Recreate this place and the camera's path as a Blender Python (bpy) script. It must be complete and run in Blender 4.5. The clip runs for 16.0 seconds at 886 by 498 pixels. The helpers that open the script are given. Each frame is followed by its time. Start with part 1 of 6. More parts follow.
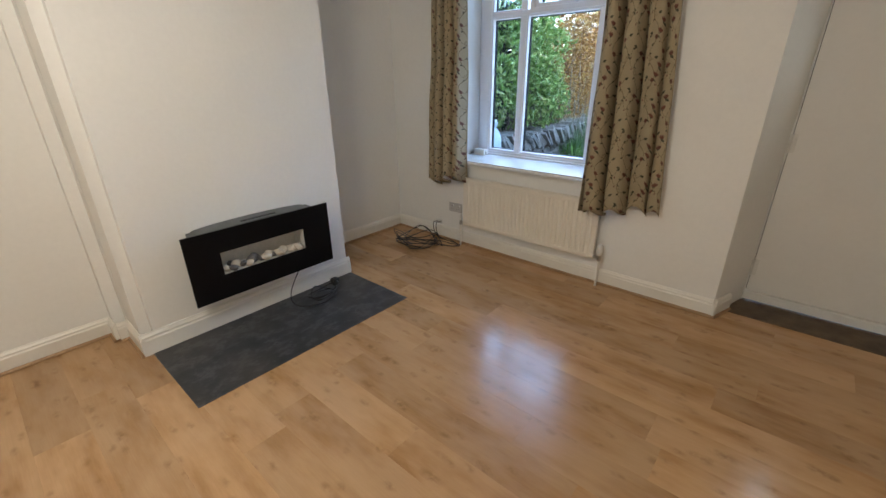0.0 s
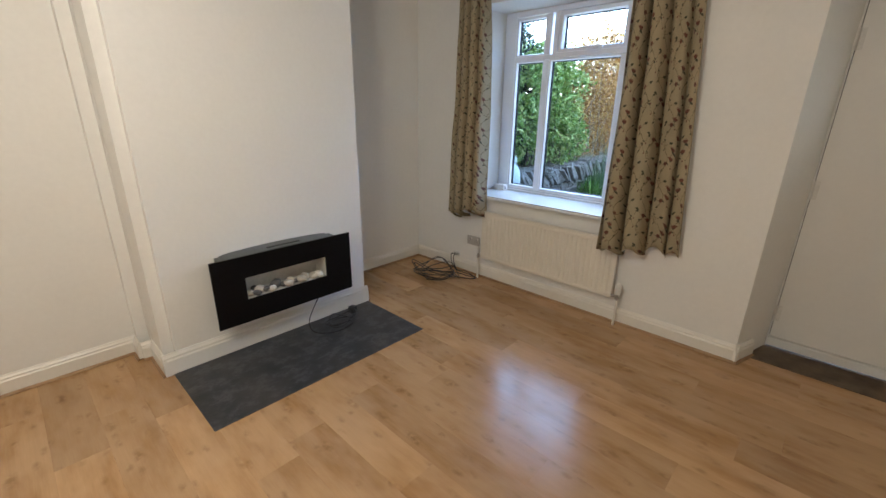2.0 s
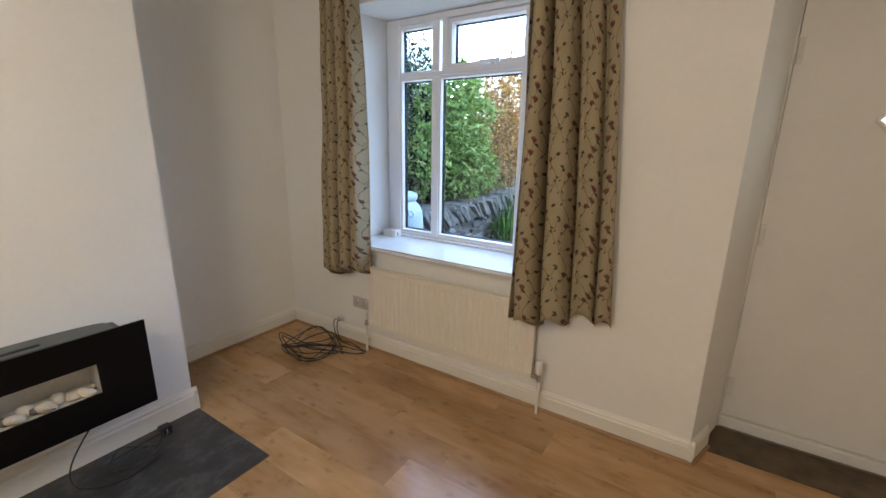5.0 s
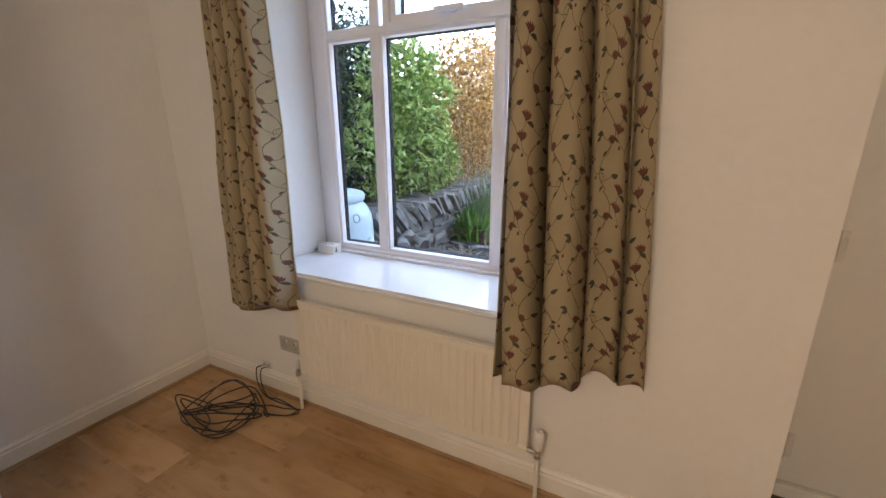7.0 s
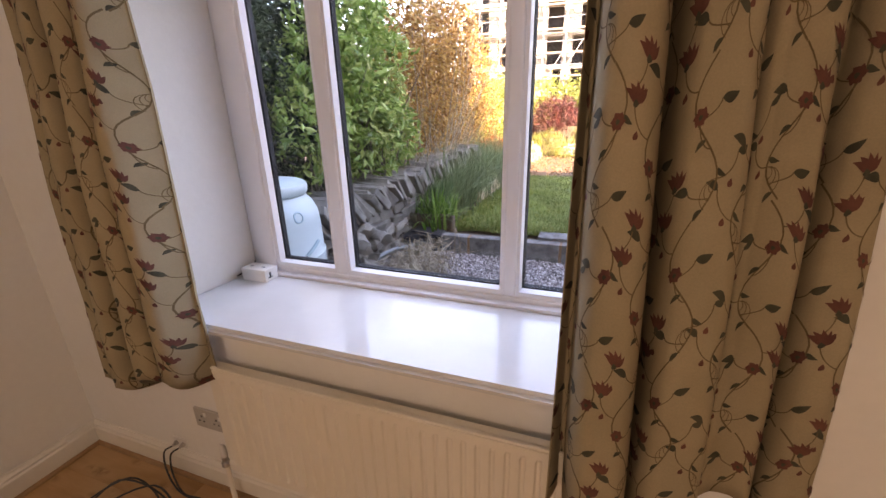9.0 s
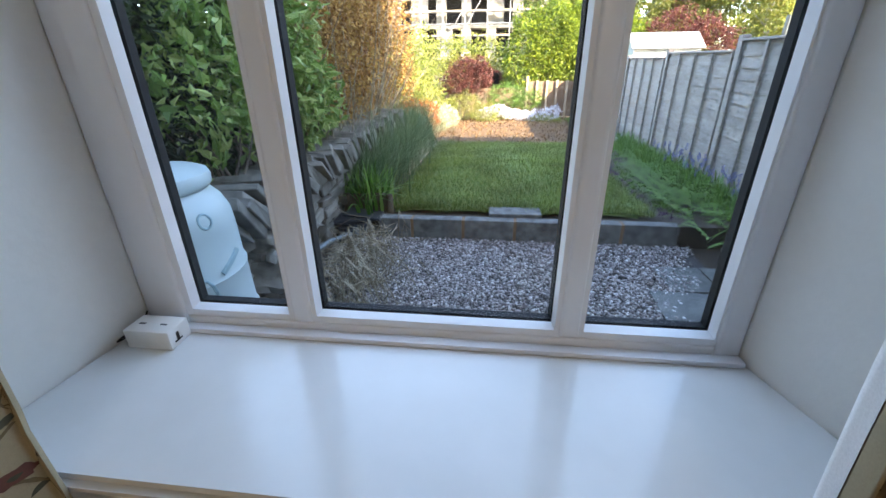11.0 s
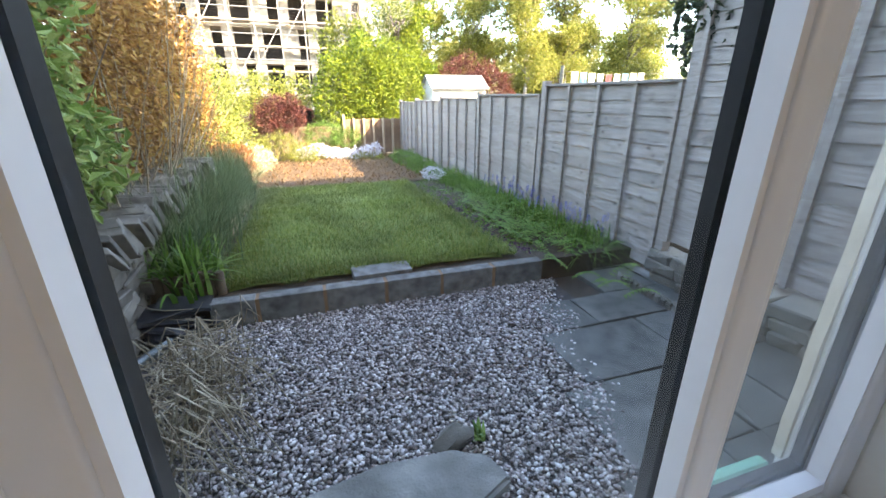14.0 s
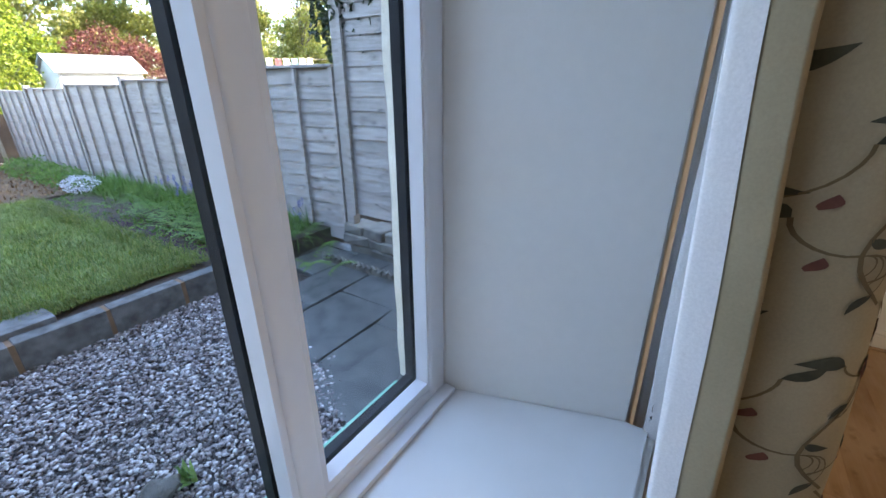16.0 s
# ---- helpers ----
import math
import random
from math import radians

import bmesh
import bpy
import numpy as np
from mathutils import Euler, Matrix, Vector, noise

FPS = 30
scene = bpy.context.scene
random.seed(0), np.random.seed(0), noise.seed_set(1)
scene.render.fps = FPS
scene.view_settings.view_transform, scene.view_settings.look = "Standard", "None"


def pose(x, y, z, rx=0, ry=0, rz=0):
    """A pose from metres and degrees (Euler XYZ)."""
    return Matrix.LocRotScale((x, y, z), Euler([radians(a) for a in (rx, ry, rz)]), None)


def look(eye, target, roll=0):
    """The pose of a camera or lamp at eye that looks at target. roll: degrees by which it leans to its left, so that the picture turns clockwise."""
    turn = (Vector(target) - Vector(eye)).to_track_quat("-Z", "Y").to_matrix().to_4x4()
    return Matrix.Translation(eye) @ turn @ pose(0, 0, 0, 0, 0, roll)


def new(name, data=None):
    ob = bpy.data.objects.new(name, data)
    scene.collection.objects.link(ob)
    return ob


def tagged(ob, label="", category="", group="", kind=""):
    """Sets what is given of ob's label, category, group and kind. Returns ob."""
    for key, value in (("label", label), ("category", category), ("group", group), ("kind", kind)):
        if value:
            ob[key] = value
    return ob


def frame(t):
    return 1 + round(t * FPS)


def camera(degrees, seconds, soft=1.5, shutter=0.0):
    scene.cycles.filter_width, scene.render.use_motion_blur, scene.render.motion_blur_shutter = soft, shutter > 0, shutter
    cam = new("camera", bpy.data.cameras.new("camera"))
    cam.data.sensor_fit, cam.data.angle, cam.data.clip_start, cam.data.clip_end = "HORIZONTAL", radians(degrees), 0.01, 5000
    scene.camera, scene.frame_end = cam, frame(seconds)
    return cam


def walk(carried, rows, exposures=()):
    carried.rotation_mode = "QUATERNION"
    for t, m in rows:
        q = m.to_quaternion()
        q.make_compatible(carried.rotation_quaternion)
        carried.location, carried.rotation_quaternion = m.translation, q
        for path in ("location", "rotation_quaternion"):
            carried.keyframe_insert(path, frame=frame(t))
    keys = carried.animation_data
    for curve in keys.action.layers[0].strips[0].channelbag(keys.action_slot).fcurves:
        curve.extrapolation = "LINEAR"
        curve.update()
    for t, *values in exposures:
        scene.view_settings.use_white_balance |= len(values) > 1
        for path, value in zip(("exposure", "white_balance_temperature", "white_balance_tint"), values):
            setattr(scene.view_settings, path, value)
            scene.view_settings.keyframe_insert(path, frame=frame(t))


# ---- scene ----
cam = camera(94.2, 16.0)
METRES, EYE, TILT, LEAN, TURN = 3.9, 1.45, 0.0, 0.0, 41.0
ROWS = [
    (0.0, 0.0, 0.0, 0.0, -0.22, -22.6, 0.52),
    (0.5, -0.0053, 0.001, 0.0003, 1.21, -22.46, 0.21),
    (1.0, -0.0065, -0.0039, -0.0013, 2.23, -21.67, -0.32),
    (1.5, -0.0068, -0.0089, 0.0023, 2.86, -20.28, -0.67),
    (2.0, -0.0069, -0.0078, 0.0092, 2.42, -18.51, -0.8),
    (2.5, -0.0056, -0.0046, 0.0089, 0.97, -16.88, -0.74),
    (3.0, 0.0003, 0.0153, 0.0069, -1.22, -15.78, -0.62),
    (3.5, 0.0085, 0.0634, 0.0056, -3.42, -15.06, -0.69),
    (4.0, 0.0256, 0.1017, 0.0067, -5.25, -14.56, -0.83),
    (4.5, 0.056, 0.1546, 0.0056, -6.68, -14.16, -0.97),
    (7.0, 0.1173, 0.3909, -0.0002, -13.86, -15.84, 0.32),
    (7.5, 0.1253, 0.4412, -0.0029, -15.66, -16.64, 0.65),
    (8.0, 0.1306, 0.4902, -0.0008, -17.36, -17.4, 0.89),
    (8.5, 0.1335, 0.5324, -0.0015, -19.04, -18.37, 1.14),
    (11.0, 0.123, 0.7238, -0.0114, -34.23, -24.69, 0.68),
    (11.5, 0.1365, 0.7675, -0.01, -37.75, -24.32, 0.67),
    (12.0, 0.1425, 0.7917, -0.007, -41.26, -23.73, 0.46),
    (12.5, 0.1495, 0.8219, -0.0072, -45.0, -22.76, 0.43),
    (13.0, 0.1532, 0.8557, -0.0036, -49.12, -21.76, 0.32),
    (13.5, 0.1565, 0.8727, -0.0006, -53.83, -20.89, 0.12),
    (14.0, 0.1608, 0.8711, -0.0009, -59.4, -20.47, -0.02),
    (14.5, 0.1628, 0.8667, -0.0014, -66.45, -20.53, -0.11),
    (15.0, 0.1661, 0.8578, -0.0041, -75.44, -21.02, -0.06),
    (15.5, 0.1706, 0.8399, -0.0044, -86.29, -21.62, 0.06),
    (16.0, 0.1748, 0.8133, -0.0023, -98.19, -22.31, 0.2),
]
walk(cam, [(t, pose(0, 0, EYE, TILT, LEAN, TURN) @ pose(METRES * x, METRES * y, METRES * z, 90 + pitch, roll, yaw)) for t, x, y, z, yaw, pitch, roll in ROWS],
     [(0.0, 4.2, 5700, 9), (4.7, 4.3, 6000, 11), (7.0, 4.2, 6900, 20), (8.7, 4.05, 7900, 34), (10.8, 3.50, 6600, 11), (12.5, 3.42, 6950, 12), (13.2, 3.5, 7100, 13), (14.0, 3.55, 7200, 13), (15.0, 3.45, 6400, 9), (15.5, 3.5, 5900, 5), (16.0, 3.68, 6250, 14)])

# ---------- world, sun, lamps ----------
SUN = Vector((1.15, -1.0, 1.0)).normalized()
world = bpy.data.worlds.new("sky")
scene.world = world
world.use_nodes = True
wn = world.node_tree
sky = wn.nodes.new("ShaderNodeTexSky")
sky.sky_type, sky.sun_disc = "NISHITA", False
sky.sun_elevation = math.asin(SUN.z)
sky.sun_rotation = math.atan2(SUN.x, SUN.y)
wn.links.new(sky.outputs[0], wn.nodes["Background"].inputs[0])
wn.nodes["Background"].inputs[1].default_value = 0.15
sun = new("sun", bpy.data.lights.new("sun", "SUN"))
sun.data.energy, sun.data.angle, sun.data.color = 2.9, radians(0.6), (1.0, 0.86, 0.66)
sun.matrix_world = look((20, -20, 30), Vector((20, -20, 30)) - SUN)
# added warm fill light for the room; its source is out of view and assumed
room_fill = new("room_fill_light", bpy.data.lights.new("room_fill_light", "POINT"))
room_fill.data.energy, room_fill.data.color, room_fill.data.shadow_soft_size = 3.5, (1.0, 0.86, 0.66), 0.28
room_fill.location = (-1.0, -0.30, 2.20)
# added area lamp outside the glass, boosting the sky light entering by the window's opening
daylight = new("window_daylight_boost", bpy.data.lights.new("window_daylight_boost", "AREA"))
daylight.data.shape, daylight.data.size, daylight.data.size_y = "RECTANGLE", 1.32, 1.44
daylight.data.energy, daylight.data.color = 0.50, (0.80, 0.91, 1.0)
daylight.matrix_world = look((-1.635, 3.40, 1.54), (-1.635, 0.0, 1.54))

# ---------- materials ----------


class Net:
    """A small node graph builder."""

    def __init__(self, name):
        self.m = bpy.data.materials.new(name)
        self.m.use_nodes = True
        self.t = self.m.node_tree
        self.b = self.t.nodes["Principled BSDF"]

    def add(self, kind, **kw):
        n = self.t.nodes.new(kind)
        for k, v in kw.items():
            n.inputs[k].default_value = v
        return n

    def link(self, a, b):
        self.t.links.new(a, b)

    def pos(self, scale=(1, 1, 1), local=False, jitter=0.0):
        src = self.add("ShaderNodeTexCoord").outputs["Object"] if local else self.add("ShaderNodeNewGeometry").outputs["Position"]
        mp = self.add("ShaderNodeMapping")
        mp.inputs["Scale"].default_value = scale
        if jitter:
            r = self.add("ShaderNodeObjectInfo").outputs["Random"]
            c = self.add("ShaderNodeCombineXYZ")
            mu = self.t.nodes.new("ShaderNodeMath")
            mu.operation = "MULTIPLY"
            mu.inputs[1].default_value = jitter
            self.link(r, mu.inputs[0])
            for k in range(3):
                self.link(mu.outputs[0], c.inputs[k])
            self.link(c.outputs[0], mp.inputs["Location"])
        self.link(src, mp.inputs["Vector"])
        return mp.outputs[0]

    def noise(self, vec, scale, detail=4, rough=0.55):
        n = self.add("ShaderNodeTexNoise", Scale=scale, Detail=detail, Roughness=rough)
        self.link(vec, n.inputs["Vector"])
        return n.outputs["Fac"]

    def ramp(self, fac, stops):
        r = self.t.nodes.new("ShaderNodeValToRGB")
        e = r.color_ramp.elements
        while len(e) < len(stops):
            e.new(0.5)
        for el, (p, c) in zip(e, stops):
            el.position, el.color = p, (*c, 1) if len(c) == 3 else c
        self.link(fac, r.inputs[0])
        return r.outputs[0]

    def mix(self, fac, a, b, mode="MIX"):
        n = self.t.nodes.new("ShaderNodeMix")
        n.data_type, n.blend_type = "RGBA", mode
        if isinstance(fac, float):
            n.inputs[0].default_value = fac
        else:
            self.link(fac, n.inputs[0])
        for k, v in ((6, a), (7, b)):
            if isinstance(v, tuple):
                n.inputs[k].default_value = (*v, 1)
            else:
                self.link(v, n.inputs[k])
        return n.outputs[2]

    def bump(self, h, strength=0.3, dist=0.01):
        n = self.add("ShaderNodeBump", Strength=strength, Distance=dist)
        self.link(h, n.inputs["Height"])
        self.link(n.outputs[0], self.b.inputs["Normal"])

    def out(self, color, rough=0.6, metal=0.0, coat=0.0):
        if isinstance(color, tuple):
            self.b.inputs["Base Color"].default_value = (*color, 1)
        else:
            self.link(color, self.b.inputs["Base Color"])
        if isinstance(rough, float):
            self.b.inputs["Roughness"].default_value = rough
        else:
            self.link(rough, self.b.inputs["Roughness"])
        self.b.inputs["Metallic"].default_value = metal
        self.b.inputs["Coat Weight"].default_value = coat
        return self.m


def plain(name, a, b, rough=0.6, coarse=3.0, fine=60.0, bump=0.15, dist=0.002, metal=0.0, rnd=0.0, coat=0.0, local=False, jitter=0.0, grain=0.25):
    """Two-scale varied surface between two colours; rnd: brightness spread between objects."""
    n = Net(name)
    p = n.pos(local=local, jitter=jitter)
    big = n.noise(p, coarse, 5)
    small = n.noise(p, fine, 6, 0.6)
    col = n.mix(n.ramp(big, [(0.32, (0, 0, 0)), (0.68, (1, 1, 1))]), a, b)
    col = n.mix(grain, col, n.ramp(small, [(0.25, (0.35,) * 3), (0.75, (1.0,) * 3)]), "MULTIPLY")
    if rnd:
        r = n.add("ShaderNodeObjectInfo").outputs["Random"]
        col = n.mix(1.0, col, n.ramp(r, [(0.0, (1 - rnd,) * 3), (1.0, (1.0,) * 3)]), "MULTIPLY")
    if bump:
        n.bump(small, bump, dist)
    return n.out(col, rough, metal, coat)


def leafy(name, a, b, c, rough=0.45, trans=0.35, patch=0.0):
    """Foliage: colour varies leaf by leaf, and lets some light through."""
    n = Net(name)
    r = n.add("ShaderNodeNewGeometry").outputs["Random Per Island"]
    col = n.ramp(r, [(0.0, a), (0.5, b), (1.0, c)])
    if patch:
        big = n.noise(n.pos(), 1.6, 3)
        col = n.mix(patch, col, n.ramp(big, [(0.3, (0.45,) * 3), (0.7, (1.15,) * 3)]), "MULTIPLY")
    m = n.out(col, rough)
    n.b.inputs["Specular IOR Level"].default_value = 0.35
    tr = n.add("ShaderNodeBsdfTranslucent")
    n.link(col, tr.inputs[0])
    ms = n.t.nodes.new("ShaderNodeMixShader")
    ms.inputs[0].default_value = trans
    n.link(n.b.outputs[0], ms.inputs[1])
    n.link(tr.outputs[0], ms.inputs[2])
    n.link(ms.outputs[0], n.t.nodes["Material Output"].inputs[0])
    return m


def laminate():
    n = Net("oak_laminate")
    p = n.pos((0.8, 4.2, 1.0), jitter=37.0)
    grain = n.noise(p, 2.2, 8, 0.62)
    fine = n.noise(n.pos((1.2, 40.0, 1.0), jitter=11.0), 6.0, 5, 0.6)
    cloud = n.noise(n.pos((1.0, 2.4, 1.0), jitter=23.0), 2.6, 3)
    col = n.ramp(grain, [(0.28, (0.33, 0.175, 0.072)), (0.46, (0.43, 0.245, 0.105)), (0.66, (0.53, 0.325, 0.155))])
    col = n.mix(n.ramp(cloud, [(0.38, (0, 0, 0)), (0.62, (0.75,) * 3)]), col, (0.56, 0.36, 0.19))
    col = n.mix(0.2, col, n.ramp(fine, [(0.3, (0.62,) * 3), (0.65, (1.0,) * 3)]), "MULTIPLY")
    warp = n.noise(n.pos((1, 1, 1)), 28.0, 4)
    for scale, size, jit, weight in (((2.1, 5.2, 1.0), 0.15, 53.0, 0.5), ((4.3, 9.0, 1.0), 0.17, 31.0, 0.42)):
        v = n.add("ShaderNodeTexVoronoi", Scale=1.0)
        v.voronoi_dimensions = "2D"
        n.link(n.pos(scale, jitter=jit), v.inputs["Vector"])
        knot = n.ramp(v.outputs["Distance"], [(0.0, (1, 1, 1)), (size * 0.4, (0.75,) * 3), (size, (0, 0, 0))])
        knot = n.mix(1.0, knot, n.ramp(warp, [(0.38, (0, 0, 0)), (0.60, (1, 1, 1))]), "MULTIPLY")
        col = n.mix(knot, col, n.mix(weight, col, (0.17, 0.085, 0.035)))
    r = n.add("ShaderNodeObjectInfo").outputs["Random"]
    col = n.mix(1.0, col, n.ramp(r, [(0.0, (0.80, 0.785, 0.77)), (1.0, (1.05, 1.03, 1.0))]), "MULTIPLY")
    n.bump(fine, 0.06, 0.001)
    wear = n.noise(n.pos((1, 1, 1)), 5.0, 5)
    return n.out(col, n.ramp(wear, [(0.3, (0.17,) * 3), (0.7, (0.27,) * 3)]))


def slate():
    n = Net("slate")
    vein = n.noise(n.pos((1.5, 1.0, 1.0)), 6.5, 10, 0.72)
    big = n.noise(n.pos(), 2.6, 5)
    col = n.ramp(vein, [(0.3, (0.012, 0.013, 0.014)), (0.50, (0.030, 0.031, 0.033)), (0.60, (0.075, 0.075, 0.077)), (0.64, (0.036, 0.036, 0.038)), (0.8, (0.028, 0.028, 0.031))])
    col = n.mix(n.ramp(big, [(0.42, (0, 0, 0)), (0.7, (0.55,) * 3)]), col, (0.085, 0.072, 0.058))
    n.bump(vein, 0.35, 0.004)
    return n.out(col, 0.5)


def shiny_paint():
    n = Net("white_gloss_sill")
    big = n.noise(n.pos(), 5.0, 4)
    n.bump(n.noise(n.pos(), 14.0, 3), 0.02, 0.004)
    return n.out(n.ramp(big, [(0.3, (0.66, 0.66, 0.645)), (0.7, (0.72, 0.72, 0.71))]), n.ramp(big, [(0.35, (0.10,) * 3), (0.75, (0.22,) * 3)]))


def glass():
    n = Net("window_glass")
    t = n.add("ShaderNodeBsdfTransparent")
    t.inputs[0].default_value = (0.97, 0.985, 0.98, 1)
    gl = n.add("ShaderNodeBsdfGlossy", Roughness=0.02)
    lw = n.add("ShaderNodeLayerWeight", Blend=0.5)
    fr = n.t.nodes.new("ShaderNodeMapRange")
    fr.interpolation_type = "SMOOTHERSTEP"
    fr.inputs[1].default_value, fr.inputs[2].default_value, fr.inputs[3].default_value, fr.inputs[4].default_value = 0.35, 1.0, 0.02, 0.55
    n.link(lw.outputs["Facing"], fr.inputs[0])
    ms = n.t.nodes.new("ShaderNodeMixShader")
    n.link(fr.outputs[0], ms.inputs[0])
    n.link(t.outputs[0], ms.inputs[1])
    n.link(gl.outputs[0], ms.inputs[2])
    n.link(ms.outputs[0], n.t.nodes["Material Output"].inputs[0])
    return n.m


def glow(name, color, strength):
    n = Net(name)
    n.b.inputs["Emission Color"].default_value = (*color, 1)
    n.b.inputs["Emission Strength"].default_value = strength
    return n.out(color, 0.6)


def fence_wood():
    n = Net("weathered_fence_board")
    g = n.noise(n.pos((1.0, 0.8, 14.0), jitter=19.0), 4.0, 8, 0.7)
    big = n.noise(n.pos(), 1.3, 4)
    blotch = n.noise(n.pos((1.0, 2.2, 6.0), jitter=5.0), 2.4, 6, 0.65)
    col = n.ramp(g, [(0.25, (0.17, 0.14, 0.12)), (0.5, (0.34, 0.295, 0.265)), (0.75, (0.48, 0.43, 0.40))])
    col = n.mix(n.ramp(big, [(0.35, (0, 0, 0)), (0.75, (0.5,) * 3)]), col, (0.40, 0.34, 0.29))
    col = n.mix(0.75, col, n.ramp(blotch, [(0.26, (0.58, 0.55, 0.52)), (0.44, (0.94,) * 3), (0.7, (1.15, 1.13, 1.12))]), "MULTIPLY")
    for scale, size, jit in (((1.0, 2.6, 5.0), 0.16, 7.0), ((1.0, 7.0, 11.0), 0.24, 3.0)):
        v = n.add("ShaderNodeTexVoronoi", Scale=1.0)
        n.link(n.pos(scale, jitter=jit), v.inputs["Vector"])
        col = n.mix(n.ramp(v.outputs["Distance"], [(0.0, (0.9,) * 3), (size * 0.5, (0.35,) * 3), (size, (0, 0, 0))]), col, (0.09, 0.07, 0.055))
    r = n.add("ShaderNodeObjectInfo").outputs["Random"]
    col = n.mix(1.0, col, n.ramp(r, [(0.0, (0.82,) * 3), (1.0, (1.06,) * 3)]), "MULTIPLY")
    n.bump(g, 0.5, 0.005)
    return n.out(col, 0.85)


def island_stone(name, stops, rough=0.7, scale=40.0):
    n = Net(name)
    r = n.add("ShaderNodeNewGeometry").outputs["Random Per Island"]
    col = n.ramp(r, stops)
    s = n.noise(n.pos(), scale, 5)
    col = n.mix(0.4, col, n.ramp(s, [(0.3, (0.45,) * 3), (0.7, (1.1,) * 3)]), "MULTIPLY")
    n.bump(s, 0.3, 0.003)
    return n.out(col, rough)


M_WALL = plain("white_emulsion_wall", (0.80, 0.785, 0.745), (0.83, 0.815, 0.775), 0.75, 1.6, 38, 0.22, 0.004, grain=0.06)
M_CEIL = plain("white_ceiling_paint", (0.80, 0.79, 0.76), (0.83, 0.82, 0.79), 0.85, 1.2, 70, 0.1, 0.002, grain=0.05)
M_GLOSS = plain("cream_gloss_woodwork", (0.76, 0.73, 0.66), (0.80, 0.77, 0.70), 0.38, 4, 40, 0.05, 0.001, grain=0.05)
M_RAD = plain("cream_radiator_enamel", (0.78, 0.73, 0.62), (0.80, 0.75, 0.65), 0.35, 3, 50, 0.03, 0.001, grain=0.05)
M_DOOR = plain("off_white_door_paint", (0.70, 0.68, 0.64), (0.74, 0.72, 0.68), 0.55, 2.2, 35, 0.2, 0.003, grain=0.05)
M_UPVC = plain("white_upvc", (0.74, 0.76, 0.80), (0.78, 0.80, 0.84), 0.28, 3, 30, 0.02, 0.001, grain=0.05)
M_SEAL = plain("black_rubber_seal", (0.004, 0.006, 0.009), (0.008, 0.011, 0.015), 0.6, 8, 60, 0.1)
M_SEAL.node_tree.nodes["Principled BSDF"].inputs["Specular IOR Level"].default_value = 0.2
M_SILL = shiny_paint()
M_GLASS = glass()
M_FLOOR = laminate()
M_SLATE = slate()
M_BEAD = plain("oak_floor_beading", (0.30, 0.17, 0.075), (0.42, 0.26, 0.13), 0.45, 6, 70, 0.1)
M_POLE = plain("reddish_wood_pole", (0.22, 0.095, 0.05), (0.30, 0.14, 0.075), 0.4, 6, 60, 0.1)
M_CLOTH = plain("beige_curtain_cloth", (0.33, 0.272, 0.168), (0.39, 0.322, 0.205), 0.9, 6, 320, 0.35, 0.001)
M_LINING = plain("white_curtain_lining", (0.78, 0.77, 0.76), (0.82, 0.81, 0.80), 0.9, 5, 300, 0.2, 0.001)
M_VINE = plain("olive_brown_print", (0.13, 0.095, 0.045), (0.17, 0.125, 0.06), 0.9, 12, 300, 0.2, 0.0005)
M_LEAFPRINT = plain("dark_green_print", (0.035, 0.036, 0.024), (0.085, 0.082, 0.05), 0.9, 20, 300, 0.2, 0.0005)
M_REDPRINT = plain("dull_red_print", (0.10, 0.036, 0.027), (0.17, 0.065, 0.045), 0.9, 20, 300, 0.2, 0.0005)
M_BLACKGLASS = plain("black_glass", (0.004, 0.004, 0.005), (0.006, 0.006, 0.007), 0.30, 3, 80, 0.0)
M_BLACKGLASS.node_tree.nodes["Principled BSDF"].inputs["Specular IOR Level"].default_value = 0.12
M_FIREBODY = plain("grey_steel_casing", (0.10, 0.11, 0.11), (0.14, 0.15, 0.15), 0.4, 8, 60, 0.05, metal=0.4)
M_FIREWHITE = plain("white_fire_lining", (0.74, 0.72, 0.66), (0.78, 0.76, 0.70), 0.5, 4, 50, 0.05)
M_PEBPALE = plain("pale_pebble", (0.60, 0.54, 0.44), (0.72, 0.67, 0.58), 0.5, 12, 120, 0.2, rnd=0.3)
M_PEBDARK = plain("grey_pebble", (0.10, 0.10, 0.105), (0.20, 0.19, 0.19), 0.5, 12, 120, 0.2, rnd=0.3)
M_CABLE = plain("black_cable", (0.012, 0.012, 0.013), (0.03, 0.028, 0.026), 0.45, 20, 100, 0.05)
M_CHROME = plain("dull_chrome", (0.45, 0.44, 0.42), (0.6, 0.58, 0.55), 0.3, 10, 90, 0.05, metal=1.0)
M_PLASTIC = plain("white_plastic", (0.72, 0.71, 0.68), (0.78, 0.77, 0.74), 0.4, 6, 60, 0.03, grain=0.05)
M_SOCKET = plain("greyed_plastic", (0.46, 0.44, 0.41), (0.54, 0.51, 0.48), 0.4, 6, 60, 0.03, grain=0.05)
M_DARKPRINT = plain("black_marking", (0.02, 0.02, 0.02), (0.035, 0.035, 0.035), 0.6, 10, 60, 0.0)
M_THRESH = plain("dark_worn_stone", (0.05, 0.03, 0.015), (0.14, 0.092, 0.05), 0.55, 9, 60, 0.5, 0.004)
M_HARDWARE = plain("painted_steel_hinge", (0.62, 0.60, 0.56), (0.72, 0.70, 0.65), 0.4, 12, 90, 0.1, metal=0.1)
M_GAP = plain("painted_gap_shade", (0.03, 0.022, 0.016), (0.05, 0.035, 0.025), 0.9, 8, 60, 0.0)
